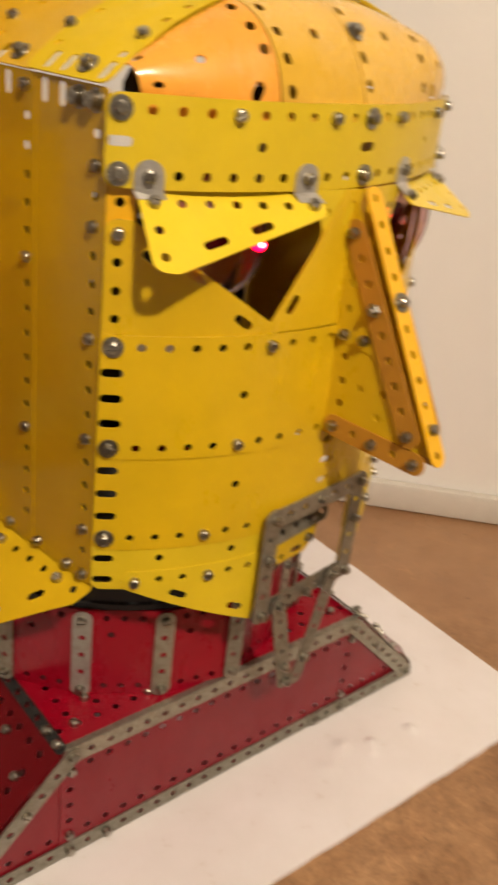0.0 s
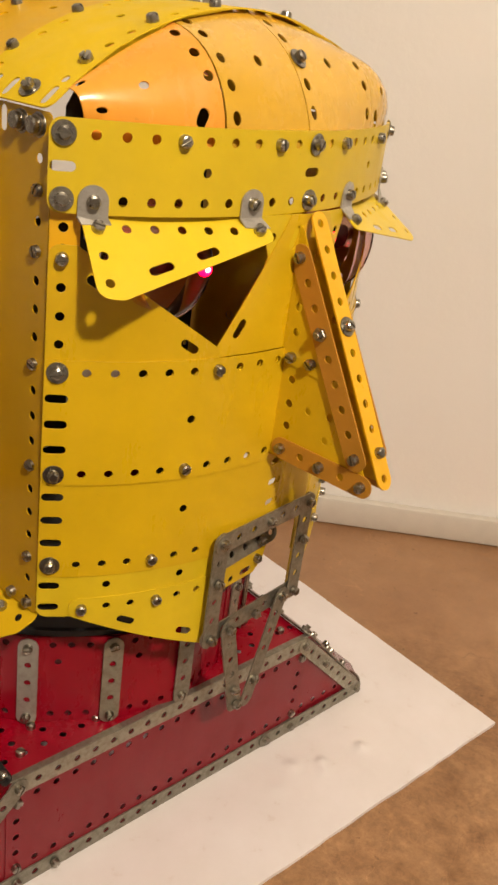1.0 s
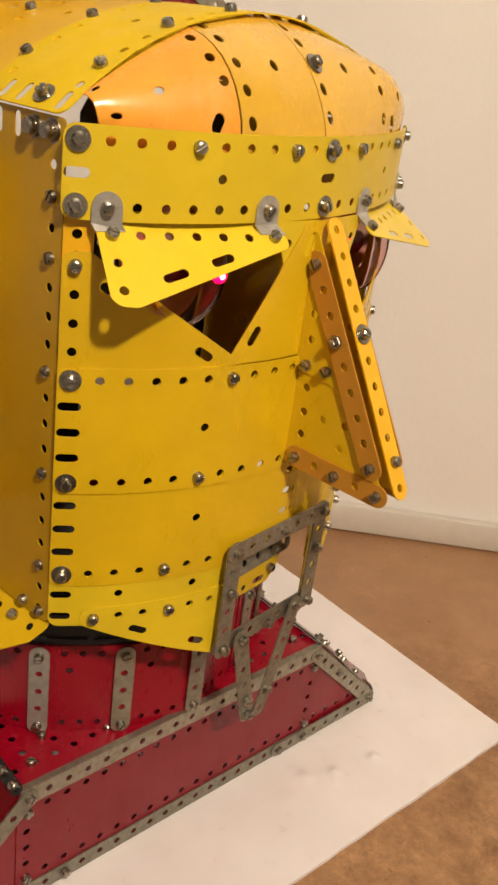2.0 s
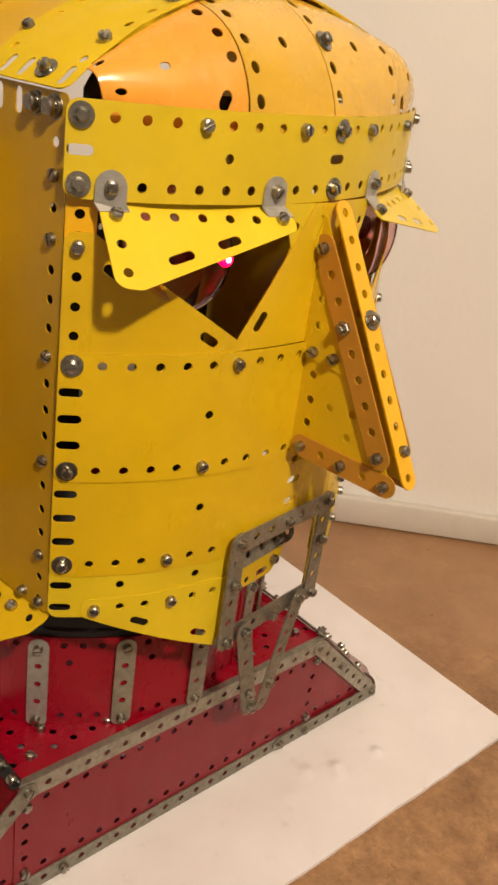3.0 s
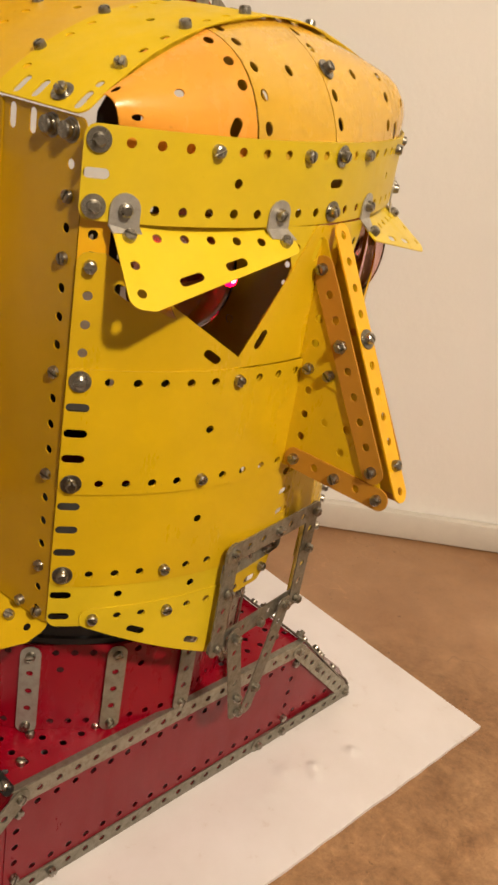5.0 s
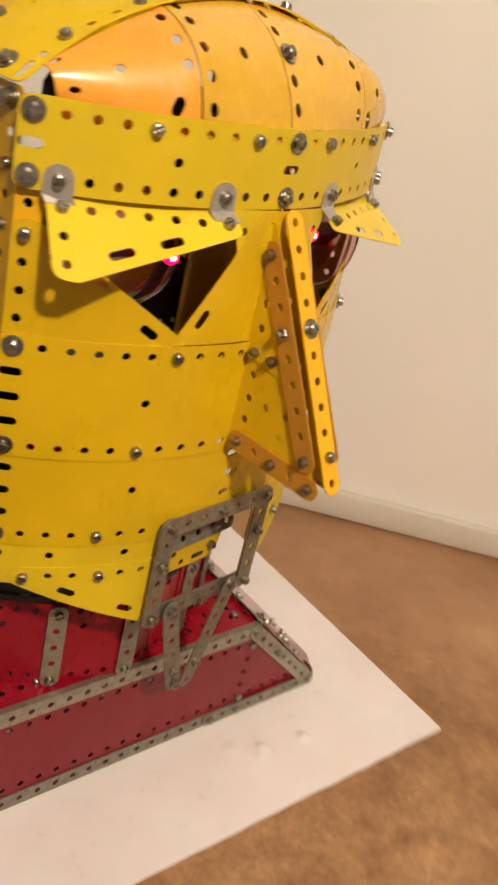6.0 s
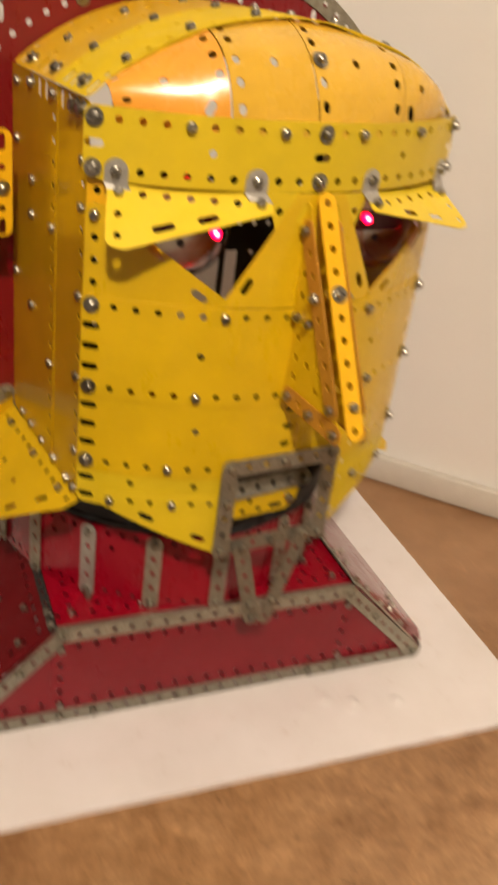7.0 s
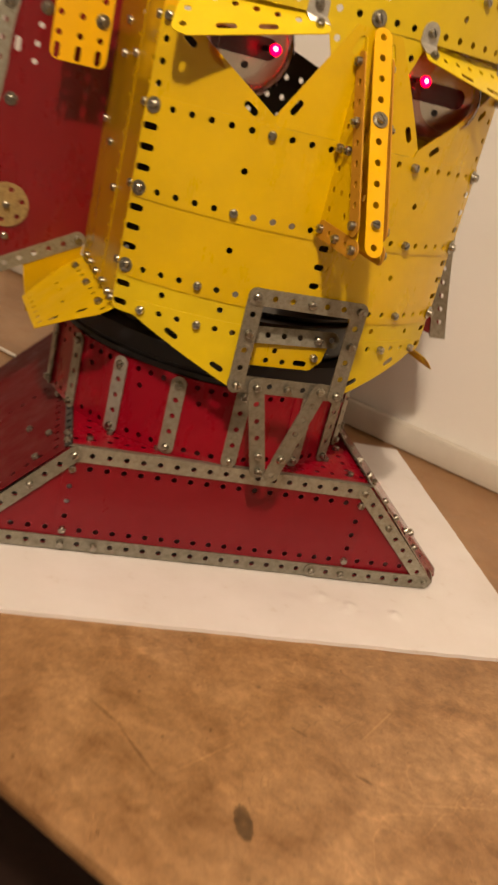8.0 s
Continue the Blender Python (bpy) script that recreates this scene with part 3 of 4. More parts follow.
        if sgn > 0:
            ang = bar("edge_girder", (9.80, 0.4, 6.66), (14.95, 0.4, 1.30), nrm, STEEL, t, (3, 6), "perforated nickel edge girder")
            for f in (0.375, 0.75):
                bolt(ang, ((9.83 + 5.15 * f) * P, 0.4 * P, (6.69 - 5.36 * f) * P), nrm)
        lo = bar("edging_strip", (sgn * (15.5 + 0.15 * sgn), 0.5, 0.48), (sgn * (15.5 + 0.15 * sgn), 23.5, 0.48), (sgn, 0, 0), STEEL, t)
    bm = bmesh.new()
    pts = [(-15.4, 0.05), (15.4, 0.05), (15.3, 0.6), (9.3, 6.8), (-9.3, 6.8), (-15.3, 0.6)]
    a = [bm.verts.new((x * P, deep * P, z * P)) for x, z in pts]
    b = [bm.verts.new((x * P, (deep + 0.06) * P, z * P)) for x, z in pts]
    bm.faces.new(a), bm.faces.new(b)
    for i in range(6):
        bm.faces.new((a[i - 1], a[i], b[i], b[i - 1]))
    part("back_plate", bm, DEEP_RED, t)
    # curved neck on the top plate
    cx, cy, rad = 0.0077 / P, (0.153 - 0.0055) / P, 0.1475 / P
    def neck(a, z, w):
        """The plates run flat from strip to strip."""
        k = (a - base) / per
        lo = math.floor(k)
        ends = []
        for i in (lo, lo + 1):
            q = (base + per * i) / rad
            r = rad + w - drawn_in(math.degrees(q)) / P
            ends.append(Vector((cx + r * math.sin(q), cy - r * math.cos(q), z)))
        return ends[0].lerp(ends[1], k - lo) * P
    per = rad * radians(18.7)
    base = rad * radians(-3.4)
    for i in range(-9, 10):
        s0 = base + per * i
        out = [(s0 - 0.12, 6.9), (s0 + per + 0.12, 6.9), (s0 + per + 0.12, 11.8), (s0 - 0.12, 11.8)]
        hs = [(s0 + per * f, z) for f in (0.28, 0.5, 0.72) for z in (7.35, 11.35)] + [(s0 + per * 0.35, 10.4)]
        sheet("neck_plate", out, hs, (lambda w0: lambda a, z, w: neck(a, z, w + w0))(0.055 * (i % 2)), RED, t, "", 0.045, 0.8)
    for i in range(-4, 6):
        q = radians(-3.4 + 18.7 * i + (4.5 if i == 1 else 0.0))
        n = Vector((math.sin(q), -math.cos(q), 0))
        c = Vector((cx, cy, 0)) + n * (rad + 0.16 - drawn_in(math.degrees(q)) / P)
        hi_z = 11.5 if i == 0 else 11.35
        # strip -2 takes paler nickel: its bright reflection is put into the colour
        st = bar("neck_strip", c + Vector((0, 0, 7.35)), c + Vector((0, 0, hi_z)), n, BRIGHT_STEEL if i == -2 else STEEL, t, (0, 4), "perforated nickel strip")
        for z in (7.35, hi_z):
            bolt(st, (c + n * 0.02 + Vector((0, 0, z))) * P, n)
    def tuck(b):
        for v in b.verts:
            deg = math.degrees(math.atan2(v.co.x, -v.co.y))
            k = 1.0 - 0.75 * drawn_in(deg) / 0.1475
            v.co.x, v.co.y = v.co.x * k, v.co.y * k
    # black ring that the head turns on
    ring = thing("turntable_ring", "black plastic turntable ring between neck and head", "turntable", Matrix.Translation((0.0077, 0.153, 0)))
    bm = bmesh.new()
    lathe(bm, [(0.100, 0.1500), (0.1455, 0.1500), (0.1462, 0.1515), (0.1462, 0.1545), (0.1448, 0.1555), (0.1448, 0.1570), (0.1462, 0.1580), (0.1462, 0.171), (0.142, 0.1735), (0.136, 0.1740), (0.136, 0.1700), (0.100, 0.1700), (0.100, 0.1500)], 72)
    tuck(bm)
    part("ring", bm, BLACK, ring, "", True)
    bm = bmesh.new()
    lathe(bm, [(0.102, 0.1705), (0.1345, 0.1705), (0.1340, 0.1740), (0.1335, 0.1985), (0.1325, 0.1995), (0.102, 0.1995), (0.102, 0.1705)], 72)
    tuck(bm)
    part("collar", bm, BLACK_METAL, ring, "black upper collar", True)


plinth()

# ---- the head ----
HEAD = Matrix.Translation((0.0135, 0.0160, 0.0005)) @ Matrix.Rotation(radians(7.6), 4, "Z")
head = thing("robot_head_model", "yellow perforated metal plate robot head and lit red eyes", "model head", HEAD)


def brow_band():
    out = rounded([(-10.45, -0.46), (10.45, -0.46), (10.45, 2.45), (-10.45, 2.45)], 0.4)
    bolts0 = {-10: "washer", -6: "bolt", -2: "bolt", 0: "washer", 2: "bolt", 6: "bolt", 10: "washer"}
    bolts2 = {-10: "washer", -9: "bolt", -3: "bolt", 0: "washer", 3: "bolt", 9: "bolt", 10: "washer"}
    holes = [(s, 0) for s in range(-10, 11) if s not in bolts0] + [(s, 2) for s in range(-10, 11) if s not in bolts2]
    holes += [(-5, 1), (5, 1), (-10, 1, 0), (0, 1, 0), (10, 1, 0)]
    ob = sheet("brow_band", out, holes, band_at, LEMON, head, "lemon yellow perforated brow band", 0.05, 0.7)
    for k, row in ((0, bolts0), (2, bolts2)):
        for s, kind in row.items():
            if k == 0 or abs(s) not in (9, 3):
                t = s / R_BAND
                bolt(ob, band_at(s, k, 0.02), (math.sin(t), -math.cos(t), 0), kind)


def cheek(sgn):
    """One half of the face; sgn -1 is mirrored from the other half."""
    flip = -sgn          # written for negative s
    lay = lambda w: face_layer(w - (0.0 if sgn < 0 else 0.05), flip)
    fb = lambda ob, s, k, w=0.06, kind="bolt": face_bolt(ob, flip * s, k, w, kind)
    # plate below and beside the eye, outer
    o = sheet("eye_plate", rounded([(-10.45, 3.55), (-9.5, 3.55), (-4.08, 7.15), (-3.4, 8.4), (-10.45, 8.4)], [0.4, 0.35, 0, 0, 0]),
              [(-10, 5), (-10, 6), (-10, 7), (-5.27, 7.05, 33), (-8.8, 4.8, 33)] + [(s, 8) for s in range(-9, -3)], lay(0.02), YELLOW, head, "", 0.045, 0.7)
    fb(o, -10, 4)
    # plate between eye and nose
    sheet("eye_plate", [(-4.08, 7.15), (-1.22, 2.34), (0.05, 2.34), (0.05, 8.4), (-4.4, 8.4)],
          [(-3.15, 6.53, -61), (-0.92, 3.2, -68, 0.3)] + [(s, 8) for s in (-3, -2, -1)], lay(-0.04), YELLOW, head, "", 0.045, 0.7)
    sheet("eye_plate", [(-2.15, 3.9), (-2.75, 2.34), (-0.5, 2.34), (-0.5, 4.7), (-2.45, 4.7)], [(-2.05, 3.15)], lay(-0.11), LEMON, head, "", 0.045, 0.7)
    sheet("backing_strip", rounded([(-10.45, 1.5), (-9.45, 1.5), (-9.45, 4.6), (-10.45, 4.6)], 0.3), [(-10, 3), (-10, 3.7)], lay(-0.05), STRIP_Y, head, "orange perforated strip", 0.05, 0.7)
    # cheek plates
    holes = [(s, 8) for s in (-9, -8, -7, -6, -5, -3, -2, -1)] + [(s, 12) for s in (-9, -8, -7, -6, -4, -3, -2, -1)]
    holes += [(-10, k, 0) for k in (9, 10, 11)] + [(-4.93, 9.93)]
    o = sheet("cheek_plate", rounded([(-10.45, 7.55), (0.0, 7.55), (0.0, 12.46), (-10.45, 12.46)], [0.1, 0, 0, 0.4]), holes, lay(0.10), YELLOW, head, "", 0.045, 0.7)
    for s, k, kind in ((-10, 8, "washer"), (-4, 8, "bolt"), (-10, 12, "washer"), (-5, 12, "bolt")):
        fb(o, s, k, 0.11, kind)
    holes = [(s, 16) for s in (-9, -8, -7, -5, -4)] + [(-10, k, 0) for k in (13, 14, 15)] + [(-4.8, 13.87)] + [(s, 12) for s in range(-9, 0)]
    holes += [(0.12, k, 0) for k in (12.8, 13.8, 14.8)]
    o = sheet("cheek_plate", rounded([(-10.45, 11.6), (0.55, 11.6), (0.55, 16.0), (-2.7, 16.0), (-2.7, 16.55), (-10.45, 16.55)], [0.1, 0, 0, 0, 0, 0.4]), holes, lay(0.04), YELLOW, head, "", 0.045, 0.7)
    for s, k, kind in ((-10, 16, "washer"), (-6, 16, "bolt")):
        fb(o, s, k, 0.05, kind)
    sheet("jaw_plate", rounded([(-10.45, 15.6), (-3.0, 15.6), (-3.0, 18.56), (-10.45, 18.46)], [0, 0, 0, 0.4]),
          [(-10, 17, 0), (-10, 18, 0), (-7.75, 17.02), (-4.6, 17.0)] + [(s, 16) for s in range(-9, -3)] + [(s, 18.03) for s in (-7.7, -6.7, -4.65, -3.7)], lay(-0.02), LEMON, head, "", 0.045, 0.7)
    holes = [(s, 18.03) for s in (-7.7, -6.7, -4.65, -3.7)] + [(-6.85, 18.85, 24), (-4.12, 20.05, 24)]
    o = sheet("chin_plate", rounded([(-9.2, 17.62), (-3.0, 17.5), (-3.0, 21.12), (-9.2, 18.4)], [0.4, 0, 0, 0.35]), holes, lay(0.05), LEMON, head, "", 0.045, 0.7)
    fb(o, -8.7, 18.08, 0.06)
    fb(o, -5.62, 18.03, 0.06)


def brow_plate(sgn):
    """Angled triangular plate over an eye, held by two bent lugs."""
    m = lambda v: Vector((v[0] * -sgn, v[1], v[2]))
    a, u, v = Vector((-8.65, -0.98, 31.0)), Vector((5.6, -2.2, 0.02)), Vector((-0.48, -1.4, -1.42) if sgn < 0 else (-0.48, -1.55, -1.2))
    u.normalize()
    v = (v - u * v.dot(u)).normalized()
    n = u.cross(v).normalized()
    if n.y > 0:
        n.negate()
    size = 1.0 if sgn < 0 else 0.85
    def place(p, q, w):
        q = q * size if q > 0 else q
        return m(a + u * p + v * q + n * w) * P
    out = rounded([(-0.48, -0.55), (0.7, -0.92), (5.2, -0.92), (6.3, -0.5), (6.62, 0.35), (0.35, 2.62), (-0.48, 2.5)], [0.35, 1.0, 1.0, 0.4, 0.3, 0.45, 0.45])
    holes = [(i, 0) for i in range(1, 6)] + [(0, 1), (0, 2), (1.9, 1.48, -18, 0.33), (3.75, 0.9, -18, 0.30)]
    ob = sheet("brow_plate", out, holes, place, BRIGHT, head, "bright yellow triangular perforated brow plate", 0.05, 1.0)
    nn = m(n)
    bolt(ob, place(0, 0, 0.02), nn)
    bolt(ob, place(6, 0, 0.02), nn)
    for s, q in ((-9, 0.0), (-3, 6.0)):
        t = s / R_BAND
        f = Vector((math.sin(t), -math.cos(t), 0))
        side = Vector((math.cos(t), math.sin(t), 0))
        c = m(band_at(s if sgn < 0 else -s, 2)) / P + f * 0.08
        bm = bmesh.new()
        ring = []
        for i in range(13):
            th = math.pi * i / 12
            ring.append((0.5 * math.cos(th), 0.5 * math.sin(th)))
        prof = [(x, y) for x, y in ring] + [(-0.5, -0.5), (0.5, -0.5)]
        fr = [bm.verts.new(m(c + side * x + Vector((0, 0, y)) + f * 0.0) * P) for x, y in prof]
        bk = [bm.verts.new(m(c + side * x + Vector((0, 0, y)) - f * 0.06) * P) for x, y in prof]
        bm.faces.new(fr), bm.faces.new(bk)
        for i in range(len(prof)):
            bm.faces.new((fr[i - 1], fr[i], bk[i], bk[i - 1]))
        e0, e1 = c + side * -0.5 + Vector((0, 0, -0.5)), c + side * 0.5 + Vector((0, 0, -0.5))
        k0, k1 = a + u * (q - 0.5) - v * 0.12 + n * 0.04, a + u * (q + 0.5) - v * 0.12 + n * 0.04
        for q4 in ((e0, e1, k1, k0),):
            o4 = [bm.verts.new(m(x) * P) for x in q4]
            i4 = [bm.verts.new(m(x + Vector((0, 0.05, -0.03))) * P) for x in q4]
            bm.faces.new(o4), bm.faces.new(i4)
            for i in range(4):
                bm.faces.new((o4[i - 1], o4[i], i4[i], i4[i - 1]))
        lug = part("lug", bm, BRIGHT_STEEL, head, "bent nickel lug")
        bolt(lug, m(c + f * 0.02) * P, m(f))


def nose():
    d = Vector((0, -4.87, -8.78)).normalized()
    nrm = Vector((0, d.z, -d.y))
    for sgn in (-1, 1):
        x = 0.62 * sgn
        out = [(3.0, 31.3), (3.05, 25.78), (6.3, 25.45), (3.4, 31.0)]
        hs = [(3.74, 28.06), (3.80, 27.07), (4.6, 27.6)]
        sheet("nose_plate", out, hs, flat((x + 0.05 * sgn, 0, 0), (0, -1, 0), (0, 0, 1)), YELLOW, head)
        low = [(3.05, 26.5), (5.8, 26.5), (8.25, 21.9), (3.05, 21.6)]
        hs = [(3.90, 25.11), (3.95, 24.10), (3.99, 23.14), (4.92, 24.10), (5.95, 24.2), (5.89, 23.2)]
        lp = sheet("nose_plate", low, hs, flat((x, 0, 0), (0, -1, 0), (0, 0, 1)), YELLOW, head)
        n = Vector((sgn, 0, 0))
        for y, z in ((-3.78, 26.03), (-4.75, 26.06)):
            bolt(lp, Vector((x + 0.10 * sgn, y, z)) * P, n)
        st = bar("nose_strip", (x + 0.17 * sgn, -3.54, 29.97), (x + 0.17 * sgn, -7.50, 23.08), n, TAN, head, (0, 3, 8), "worn orange perforated strip", 0.07, 0.46, 0.5)
        for f, kind in ((0, "bolt"), (0.375, "nut"), (1.0, "bolt")):
            bolt(st, Vector((x + 0.19 * sgn, -3.54 - 3.96 * f, 29.97 - 6.89 * f)) * P, n, kind)
        fl = bar("nose_strip", (x + 0.11 * sgn, -3.97, 22.12), (x + 0.11 * sgn, -7.97, 22.06), n, TAN, head, (0, 2, 4), "worn orange perforated strip")
        for f in (0, 0.5, 1.0):
            bolt(fl, Vector((x + 0.13 * sgn, -3.97 - 4.0 * f, 22.12 - 0.06 * f)) * P, n)
    ridge = bar("nose_ridge", (0, -3.64, 31.23), (0, -8.51, 22.45), nrm, STRIP_Y, head, (4, 9), "bright orange-yellow perforated ridge strip")
    p0 = Vector((0, -3.64, 31.23))
    bolt(ridge, (p0 + d * 4.0 + nrm * 0.02) * P, nrm, "washer")
    bolt(ridge, (p0 + d * 9.0 + nrm * 0.02) * P, nrm)


def mouth():
    y = -3.42
    n = (0, -1, 0)
    top = bar("mouth_strip", (-3, y - 0.08, 18.1), (3, y - 0.08, 18.1), n, STEEL, head, (0, 3, 6), "dull nickel perforated strip")
    lf = bar("mouth_strip", (-3, y, 18.1), (-3, y, 13.15), n, STEEL, head, (0, 2, 5), "dull nickel perforated strip")
    rt = bar("mouth_strip", (3, y, 18.1), (3, y, 13.15), n, STEEL, head, (0, 2, 5), "dull nickel perforated strip")
    bt = bar("mouth_strip", (-3, y + 0.12, 13.2), (3, y + 0.12, 13.2), n, STEEL, head, (0, 3, 6), "dull nickel perforated strip")
    for o, x, z in ((top, -3, 18.1), (top, 0.1, 18.1), (top, 3, 18.1), (lf, -3, 16.1), (lf, -3, 13.15), (rt, 3, 16.1), (rt, 3, 13.15), (bt, 0, 13.2)):
        bolt(o, Vector((x, y - 0.1, z)) * P, n)
    a = bar("chin_strip", (-1.85, y - 0.10, 13.2), (-0.52, y - 0.10, 8.15), n, STEEL, head, (0, 4, 5), "dull nickel perforated strip")
    b = bar("chin_strip", (1.9, y - 0.18, 13.35), (0.35, y - 0.18, 8.0), n, STEEL, head, (0, 4), "dull nickel perforated strip")
    for o, x, z in ((a, -1.85, 13.2), (a, -0.79, 9.15), (a, -0.52, 8.15), (b, 1.9, 13.35), (b, 0.66, 9.05)):
        bolt(o, Vector((x, y - 0.2, z)) * P, n)
    # jaw behind the opening
    g = bar("jaw_strip", (-3.2, -2.0, 15.6), (2.6, -1.9, 15.85), (0, -1, 0.35), STEEL, head, (5,), "perforated nickel strip")
    bolt(g, Vector((1.7, -2.06, 15.8)) * P, n)
    out = rounded([(-3.6, 13.8), (1.7, 13.9), (2.3, 14.5), (2.5, 15.4), (-3.6, 15.2)], [0, 0.3, 0.4, 0, 0])
    j = sheet("jaw_tooth_plate", out, [(x, 14.2) for x in (-3, -2, -1, 0)] + [(1.05, 14.25, 0), (-0.6, 14.8)], flat((0, -1.85, 0), (1, 0, 0), (0, 0, 1)), YELLOW, head)
    bolt(j, Vector((1.75, -1.9, 14.7)) * P, n)


def side_wall(sgn):
    x = 9.45 * sgn
    place = flat((x, 0, 0), (0, -sgn, 0), (0, 0, 1))
    f = lambda y: -sgn * y
    def poly(pts):
        q = [(f(y), z) for y, z in pts]
        return q if sgn < 0 else list(reversed(q))
    zs = [Z_TOP - k for k in range(0, 19)]
    bolted = {2, 4, 8, 12, 16}
    holes = [(f(1.0), z) for k, z in enumerate(zs) if k not in bolted and k != 0] + [(f(y), Z_TOP - 0.05, 90) for y in (2.9, 3.9)]
    a = sheet("side_plate", rounded(poly([(0.42, 15.4), (0.42, 34.3), (4.6, 34.3), (4.6, 15.4)]), 0.25), holes, place, SHADED_YELLOW, head, "deep yellow side plate")
    for k in bolted:
        bolt(a, place(f(1.0), Z_TOP - k, 0.02), (sgn, 0, 0), "nut" if sgn > 0 else "bolt")
    for y in (1.1, 2.0):
        bolt(a, place(f(y), Z_TOP, 0.02), (sgn, 0, 0), "stud")
    outer = flat((x + 0.06 * sgn, 0, 0), (0, -sgn, 0), (0, 0, 1))
    holes = [(f(4.85), Z_TOP - k) for k in range(1, 18) if k not in (6, 13)] + [(f(y), Z_TOP - 0.05, 90) for y in (6.0, 7.0)]
    b = sheet("side_plate", rounded(poly([(4.35, 15.4), (4.35, 34.3), (11.48, 34.3), (11.48, 15.4)]), 0.25), holes, outer, SHADED_YELLOW, head, "deep yellow side plate")
    for y, k in ((4.9, 0), (4.85, 6), (4.85, 13), (8.2, 0), (8.0, 4.5), (8.0, 6.2), (8.0, 11), (10.6, 0.3), (10.7, 10), (10.6, 3)):
        bolt(b, outer(f(y), Z_TOP - k, 0.02), (sgn, 0, 0), "washer" if k == 0 else "bolt")
    # flared plate below the side wall
    p1, p2 = Vector((-9.45, 0.5, 15.3)), Vector((-9.75, 11.9, 15.0))
    u = (p2 - p1).normalized()
    v = Vector((-13.05, 4.1, 12.7) if sgn < 0 else (-14.3, 4.4, 13.2)) - p1
    v = (v - u * v.dot(u)).normalized()
    n = u.cross(v)
    if n.z < 0:
        n.negate()
    def flare(s, q, w):
        c = p1 + u * s + v * q + n * (w - 0.02 * q * q)
        return Vector((c.x * -sgn, c.y, c.z)) * P
    reach = 4.35 if sgn < 0 else 4.9
    out = rounded([(-0.3, -0.3), (11.4, -0.3), (11.4 - reach * 0.23, reach), (reach * 0.88, reach), (0.15, 0.95)], [0.5, 0.3, 0.2, 0.3, 0.5])
    holes = [(i + 0.6, 0.45) for i in range(0, 11) if i not in (1, 5, 9)] + [(4.2 + i, 3.9) for i in range(6)] + [(2.0, 1.5, 50), (3.4, 3.1, 50), (5.0, 2.2), (7.2, 2.0), (8.6, 2.0)]
    fl = sheet("flare_plate", out, holes, flare, MATT_Y, head, "lemon yellow flared plate under the side", 0.05, 1.0)
    for s in (1.6, 5.6, 9.6):
        bolt(fl, flare(s, 0.45, 0.02), (n.x * -sgn, n.y, n.z))
    for y in (0.9, 1.9, 4.0, 6.0, 8.0, 9.6):
        bolt(b if y > 4.4 else a, outer(f(y), 15.75, 0.02), (sgn, 0, 0))


def roof():
    def sprung(a, y, w):
        e = math.sin(math.pi * min(1.0, max(0.0, (a - 4.0) / 6.5)))
        return roof_at(a, y, 0.10 + w + 0.26 * e * max(0.0, 1 - (y - 0.45) / 3.5))
    bands = ((0.45, 4.9, 0.10, MATT_LEMON, "lemon yellow curved roof plate"), (4.3, 8.4, 0.05, GOLDEN, "golden yellow curved roof plate"), (7.9, 11.3, 0.0, GOLDEN, "golden yellow curved roof plate"))
    for y0, y1, w, mat, lab in bands:
        out = rounded([(-10.5, y0), (10.5, y0), (10.5, y1), (-10.5, y1)], 0.4)
        rows = [y0 + 0.5, y1 - 0.5]
        holes = [(a * 1.02, y) for a in range(-9, 10) for y in rows if round(a * 1.0, 1) not in (-8, -5, -2, 2, 5, 8)]
        holes += [(sx * 9.95, y0 + q, 0) for sx in (-1, 1) for q in (0.5, 2.5, 3.4)]
        holes += [(a, (y0 + y1) / 2) for a in (-5, 5)]
        ob = sheet("roof_plate", out, holes, sprung if y0 < 1 else roof_layer(w), mat, head, lab, 0.05, 0.8)
        for a in (-8, -5, -2, 2, 5, 8):
            t = a / R_ROOF
            bolt(ob, roof_at(a * 1.02, rows[0], w + 0.02), (math.sin(t), 0, math.cos(t)))
        for sx in (-1, 1):
            t = sx * 9.9 / R_ROOF
            bolt(ob, roof_at(sx * 9.9, y0 + 1.5, w + 0.02), (math.sin(t), 0, math.cos(t)), "washer")


def dome_at(u, v, w=0.0):
    """Front of the crown between the brow band (v 0) and the roof's front edge (v 4)."""
    f = v / 4.0
    r = R_FACE - 0.30
    rise = R_ROOF - 0.02
    bx = max(-9.1, min(9.1, u))
    h = (0.82 + min(0.022 * u * u, 0.60 if u > 0 else 0.12)) * max(0.0, 1 - (u / 9.3) ** 6)
    if u < -4.4:         # the plates on one side lie flatter than the band's arc
        h = 0.93 - 0.24 * (-4.4 - u) + 0.038 * (-4.4 - u) ** 2 - 0.14 * max(0.0, (-8.2 - u) / 0.9) ** 2
    elif u < -0.54:
        h -= 0.13 * math.sin(math.pi * (-0.54 - u) / 3.86)
    b = Vector((bx, Y_FACE - math.sqrt(r * r - bx * bx), Z_TOP + 0.1))
    tx = max(-9.2, min(9.2, u))
    tp = Vector((tx, 0.95, Z_ROOF + math.sqrt(rise * rise - tx * tx)))
    c = b.lerp(tp, f) if f > 0 else b + Vector((0, 0.06, 4 * f))
    bulge = 4 * f * (1 - f) if f > 0 else 0.0
    out = Vector((u * 0.02, -0.72, 0.70)).normalized()
    q = c + out * (h * bulge + w * (1.0 if f > 0.1 else 0.6))
    return q * P


